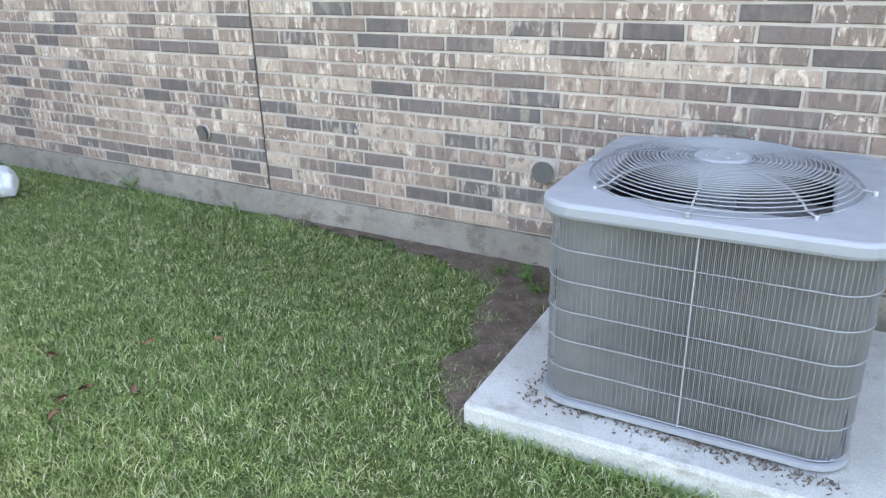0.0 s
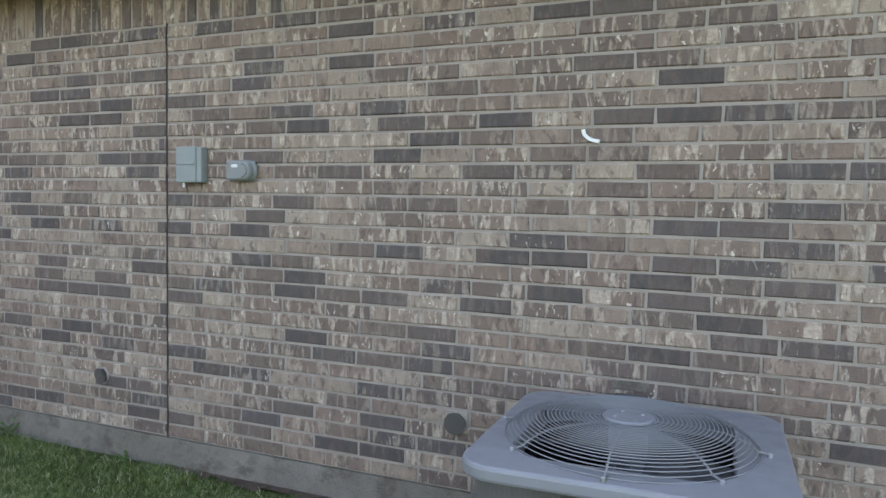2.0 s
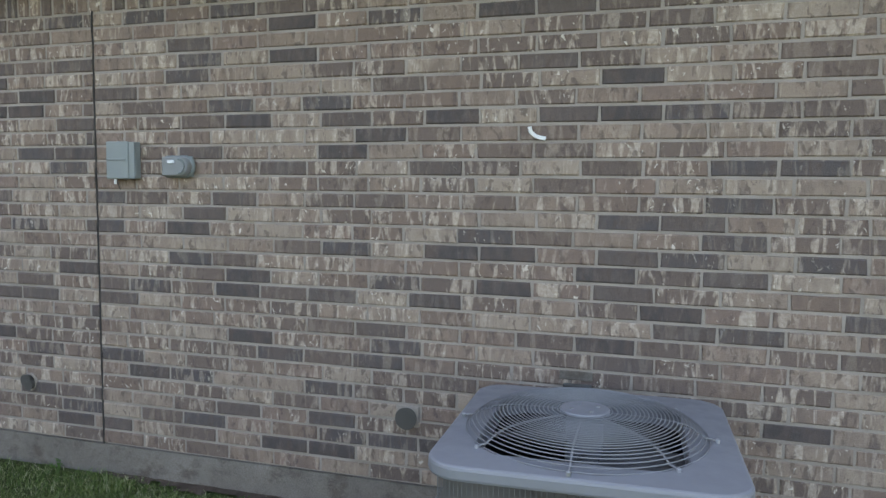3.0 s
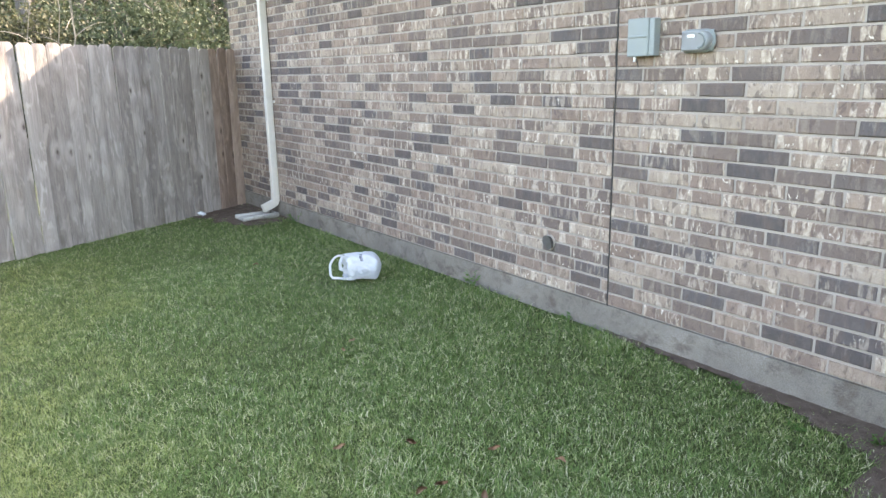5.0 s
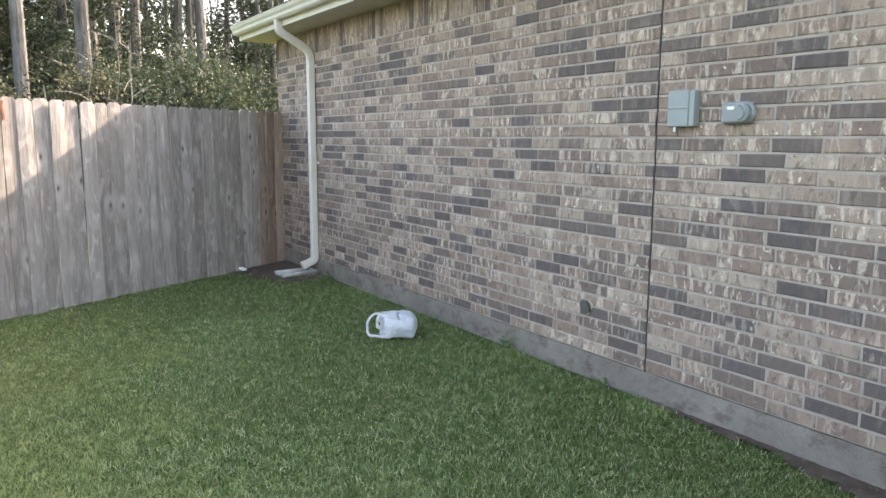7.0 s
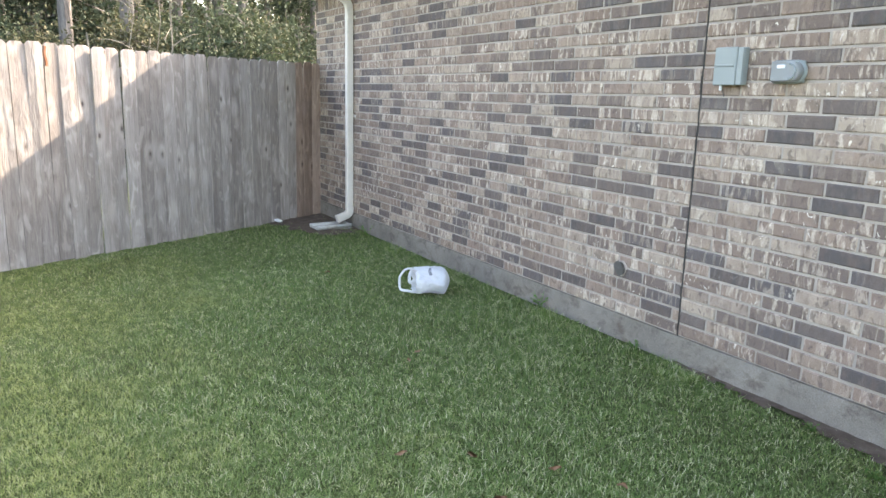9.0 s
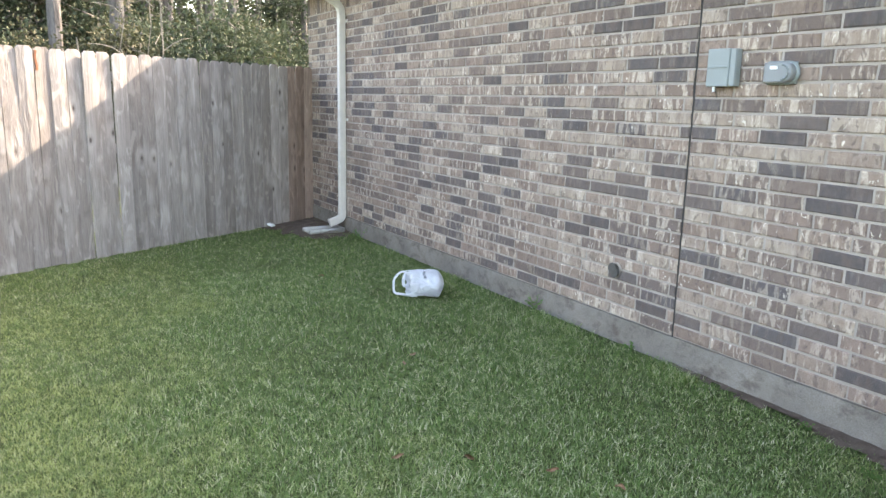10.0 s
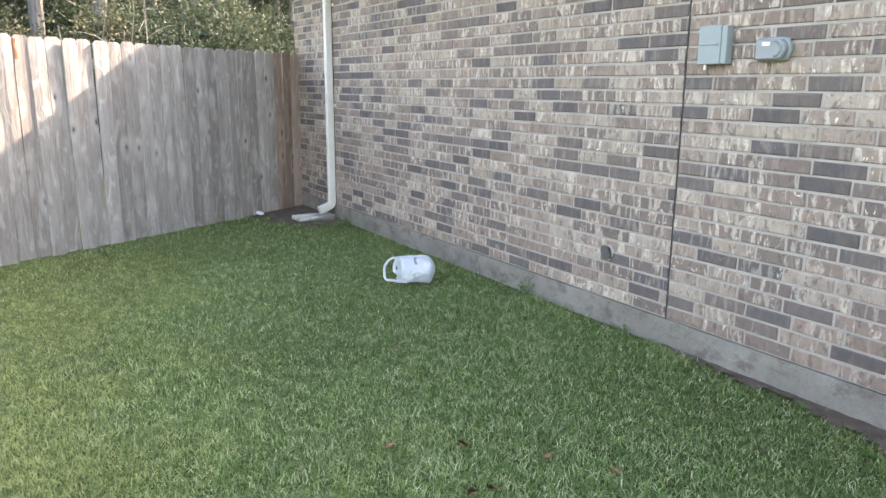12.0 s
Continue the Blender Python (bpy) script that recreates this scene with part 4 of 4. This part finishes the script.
# ---- grass ----
def make_grass():
    rng = np.random.default_rng(5)
    zones = [(-0.6, 3.4, -3.7, 0.0, 19000), (-3.2, -0.6, -4.2, 0.0, 14000), (-5.9, -3.2, -4.6, 0.0, 8000), (3.4, 5.0, -3.2, 0.0, 2500), (-0.6, 3.4, -4.6, -3.7, 2500), (-4, 5, -8, -4.6, 400)]
    xy = []
    for x0, x1, y0, y1, dens in zones:
        n = int((x1 - x0) * (y1 - y0) * dens)
        xy.append(np.stack([rng.uniform(x0, x1, n), rng.uniform(y0, y1, n)], 1))
    xy = np.concatenate(xy)
    xy += rng.normal(0, 0.16, xy.shape)  # the sowing thins out with no hard edge
    x, y = xy[:, 0], xy[:, 1]
    keep = soil_depth(x, y) < rng.uniform(-0.55, 0.30, len(x)) + np.where(rng.uniform(0, 1, len(x)) < 0.10, 0.8, 0.0)
    # not under the pad, nor past the fence
    a = radians(PAD_TURN)
    u = (x - AC_AT[0]) * math.cos(a) + (y - AC_AT[1]) * math.sin(a)
    v = -(x - AC_AT[0]) * math.sin(a) + (y - AC_AT[1]) * math.cos(a)
    keep &= ~((u > -0.65) & (u < 0.65) & (v > -0.572) & (v < 0.57))
    f = radians(FENCE_TURN)
    keep &= (x - FENCE[0]) * math.cos(f) + (y - FENCE[1]) * math.sin(f) > 0.02
    keep &= ~((abs(x + 4.79) < 0.15) & (y > -0.6))
    # thinner worn spots
    worn = np.sin(x * 3.1 + 1.7 * np.sin(y * 2.3)) * np.sin(y * 3.7 + 1.3 * np.sin(x * 1.9))
    keep &= rng.uniform(0, 1, len(x)) < np.where(worn > 0.55, 0.72, 1.0)
    keep &= y < 0
    x, y = x[keep], y[keep]
    n = len(x)
    tall = 1 + 1.5 * np.exp(-((y + 0.12) / 0.13) ** 2) * (x < 0.3) * (0.6 + 0.4 * np.sin(x * 5)) + 0.25 * np.sin(x * 2.1) * np.sin(y * 2.7) + 0.28 * np.sin(x * 41 + 3 * np.sin(y * 13)) * np.sin(y * 37 + 2 * np.sin(x * 17))
    # longer where the mower does not reach, round the pad
    edge = np.hypot(np.maximum(np.abs(u[keep]) - 0.65, 0), np.maximum(np.abs(v[keep]) - 0.57, 0))
    tall += 1.3 * np.exp(-(edge / 0.07) ** 2)
    h = rng.uniform(0.008, 0.025, n) * tall
    a = rng.uniform(0, 2 * np.pi, n)
    lean = rng.uniform(0.4, 2.4, n) * np.minimum(h, 0.030)
    w = rng.uniform(0.0009, 0.0018, n)
    dx, dy = np.cos(a), np.sin(a)
    px, py = -dy * w, dx * w
    z0 = np.zeros(n) - 0.002
    rows = [(x - px, y - py, z0), (x + px, y + py, z0), (x + dx * lean * 0.35 + px * 0.85, y + dy * lean * 0.35 + py * 0.85, h * 0.62),
            (x + dx * lean * 0.35 - px * 0.85, y + dy * lean * 0.35 - py * 0.85, h * 0.62), (x + dx * lean, y + dy * lean, h)]
    verts = np.stack([np.stack(r, 1) for r in rows], 1).reshape(-1, 3)
    base = (np.arange(n) * 5)[:, None]
    idx = (base + np.array([[0, 1, 2, 3, 3, 2, 4]])).ravel()
    me = array_mesh("grass", verts, np.tile([4, 3], n), idx, M_GRASS)
    tagged(new("grass", me), "short green lawn grass with some dry blades", "grass", kind="stuff")


make_grass()


# ---- woods behind the fence ----
def limb(bm, a, b, r0, r1, k=5, sag=0.0, n=4, bend=0.06):
    a, b = Vector(a), Vector(b)
    rings = []
    d = (b - a).normalized()
    s = d.cross(Vector((0, 0, 1)) if abs(d.z) < 0.9 else Vector((1, 0, 0))).normalized()
    t = s.cross(d)
    for i in range(n + 1):
        f = i / n
        c = a.lerp(b, f) + Vector((0, 0, -sag * math.sin(math.pi * f))) + (s * noise.noise((f * 3, a.x, a.y)) + t * noise.noise((a.z, f * 3, b.y))) * bend * (b - a).length * math.sin(math.pi * f)
        r = r0 + (r1 - r0) * f
        rings.append([bm.verts.new(c + s * r * math.cos(2 * math.pi * j / k) + t * r * math.sin(2 * math.pi * j / k)) for j in range(k)])
    for p, q in zip(rings, rings[1:]):
        for j in range(k):
            bm.faces.new((p[j], p[(j + 1) % k], q[(j + 1) % k], q[j]))


def pine(seed, girth=0.10):
    rng, nr = random.Random(seed), np.random.default_rng(seed)
    H, r0 = rng.uniform(17, 22), rng.uniform(girth, 0.20)
    t = thing("pine_tree", (0, 0, -60), "tall bare-trunked pine with a high sparse needle crown", "tree", "pines behind the fence")
    bm = bmesh.new()
    lean = Vector((rng.uniform(-0.5, 0.5), rng.uniform(-0.5, 0.5), H))
    limb(bm, (0, 0, -0.3), lean, r0, 0.04, 9, 0, 12, 0.008)
    cent = []
    for i in range(40):
        f = rng.uniform(0.10 if girth < 0.12 else 0.32, 0.60) if i % 2 else rng.uniform(0.45, 0.98)
        a, l = rng.uniform(0, 6.3), rng.uniform(1.0, 2.8) * (1.25 - f)
        p = lean * f
        q = p + Vector((math.cos(a) * l, math.sin(a) * l, rng.uniform(-0.2, 0.9) * l * 0.6))
        limb(bm, p, q, 0.035, 0.01, 4, 0.1, 3)
        if i > 3:
            for k in range(5):
                c = p.lerp(q, rng.uniform(0.45, 1.05))
                cent.append(nr.normal(tuple(c), 0.30, (17, 3)))
    part("trunk", bm, M_BARK, t)
    ob = new("crown", leaf_cloud("crown", np.concatenate(cent), 0.26, 0.045, M_NEEDLE, nr))
    ob.parent = t
    return t


def broadleaf(seed, H, spread, leaves, material, name, label, category, group, bare=False):
    rng, nr = random.Random(seed), np.random.default_rng(seed)
    t = thing(name, (0, 0, -60), label, category, group)
    bm = bmesh.new()
    cent = []
    stems = 1 if H > 4 else 4
    for s in range(stems):
        foot = Vector((rng.uniform(-0.3, 0.3), rng.uniform(-0.3, 0.3), -0.1)) if stems > 1 else Vector((0, 0, -0.1))
        top = foot + Vector((rng.uniform(-0.4, 0.4) * spread * 0.5, rng.uniform(-0.4, 0.4) * spread * 0.5, H * rng.uniform(0.8, 1.0)))
        limb(bm, foot, top, 0.016 * H if stems == 1 else 0.013 if bare else 0.03, 0.004 if bare else 0.012, 6, 0, 7)
        for i in range(26 // stems):
            f = rng.uniform(0.18, 1.0)
            a, l = rng.uniform(0, 6.3), spread * rng.uniform(0.3, 1.0) * (1.15 - 0.6 * f)
            p = foot.lerp(top, f)
            q = p + Vector((math.cos(a) * l, math.sin(a) * l, rng.uniform(0.0, 0.6) * l))
            limb(bm, p, q, 0.008 if bare else 0.02, 0.003 if bare else 0.006, 4, -0.05, 3)
            for k in range(5):
                cent.append((p.lerp(q, rng.uniform(0.3, 1.08)), rng.uniform(0.12, 0.34)))
    part("trunk", bm, M_BARK_PALE, t)
    if not bare:
        each = max(1, leaves // len(cent))
        pts = np.concatenate([nr.normal(tuple(c), s, (each, 3)) for c, s in cent])
        pts[:, 2] = np.abs(pts[:, 2])
        ob = new("crown", leaf_cloud("crown", pts, 0.115 if H > 4 else 0.085, 0.062 if H > 4 else 0.046, material, nr, 0.4))
        ob.parent = t
    return t


def past_fence(x, y, gap):
    f = radians(FENCE_TURN)
    return (x - FENCE[0]) * math.cos(f) + (y - FENCE[1]) * math.sin(f) < -gap


def plant(models, n, area, gap, spacing, seed, scale=(0.85, 1.15)):
    """Scatters copies of the models over an area behind the fence, keeping clear of one another."""
    rng = random.Random(seed)
    done, tries = [], 0
    while len(done) < n and tries < n * 60:
        tries += 1
        x, y = rng.uniform(area[0], area[1]), rng.uniform(area[2], area[3])
        if not past_fence(x, y, gap) or (x > -8.5 and y > -1.5) or any((x - a) ** 2 + (y - b) ** 2 < spacing ** 2 for a, b in done):
            continue
        done.append((x, y))
        m = rng.choice(models) if len(done) > len(models) else models[len(done) - 1]
        s = rng.uniform(*scale)
        where = pose(x, y, 0, 0, 0, rng.uniform(0, 360)) @ Matrix.Diagonal((s, s, s, 1))
        if len(done) <= len(models):
            m.matrix_basis = where
        else:
            m2 = copy_thing(m, pose(x, y, 0))
            m2.matrix_basis = where


plant([pine(k, 0.15) for k in (15, 16, 17)], 15, (-27, -14, -7, 16), 6.5, 1.7, 29, (0.9, 1.15))
plant([pine(k) for k in (11, 12, 13, 14)], 105, (-52, -18, -10, 34), 11.0, 1.25, 21, (0.7, 1.15))
UNDER = [broadleaf(31 + k, 5.2, 2.2, 5600, M_LEAF if k != 1 else M_LEAF_DRY, "understory_tree", "slender leafy understory tree in the woods", "tree", "understory trees") for k in range(3)]
plant(UNDER, 48, (-44, -15, -9, 27), 8.0, 1.7, 22, (0.6, 1.25))
SHRUBS = [broadleaf(41 + k, 2.6, 1.35, 6400, M_LEAF if k != 2 else M_LEAF_DRY, "shrub", "dense green shrub at the edge of the woods", "shrub", "shrubs behind the fence") for k in range(3)]
plant(SHRUBS, 52, (-24, -10, -9, 16), 3.5, 1.1, 23, (0.85, 1.4))
plant([broadleaf(51, 3.4, 0.9, 0, M_LEAF, "sapling", "bare pale sapling behind the fence", "sapling", bare=True, group="")], 2, (-12, -9, -2, 3), 2.0, 2.5, 24, (0.9, 1.1))


def far_woods():
    nr = np.random.default_rng(9)
    n = 110000
    x = nr.uniform(-85, -44, n)
    y = nr.uniform(-22, 60, n)
    z = np.abs(nr.normal(0, 8.0, n)) * (0.75 + 0.25 * np.sin(y * 0.35)) + 0.3
    me = leaf_cloud("far_woods", np.stack([x, y, z], 1), 0.5, 0.28, M_LEAF, nr)
    tagged(new("far_woods", me), "distant green woods behind the pines", "woods", kind="stuff")


far_woods()
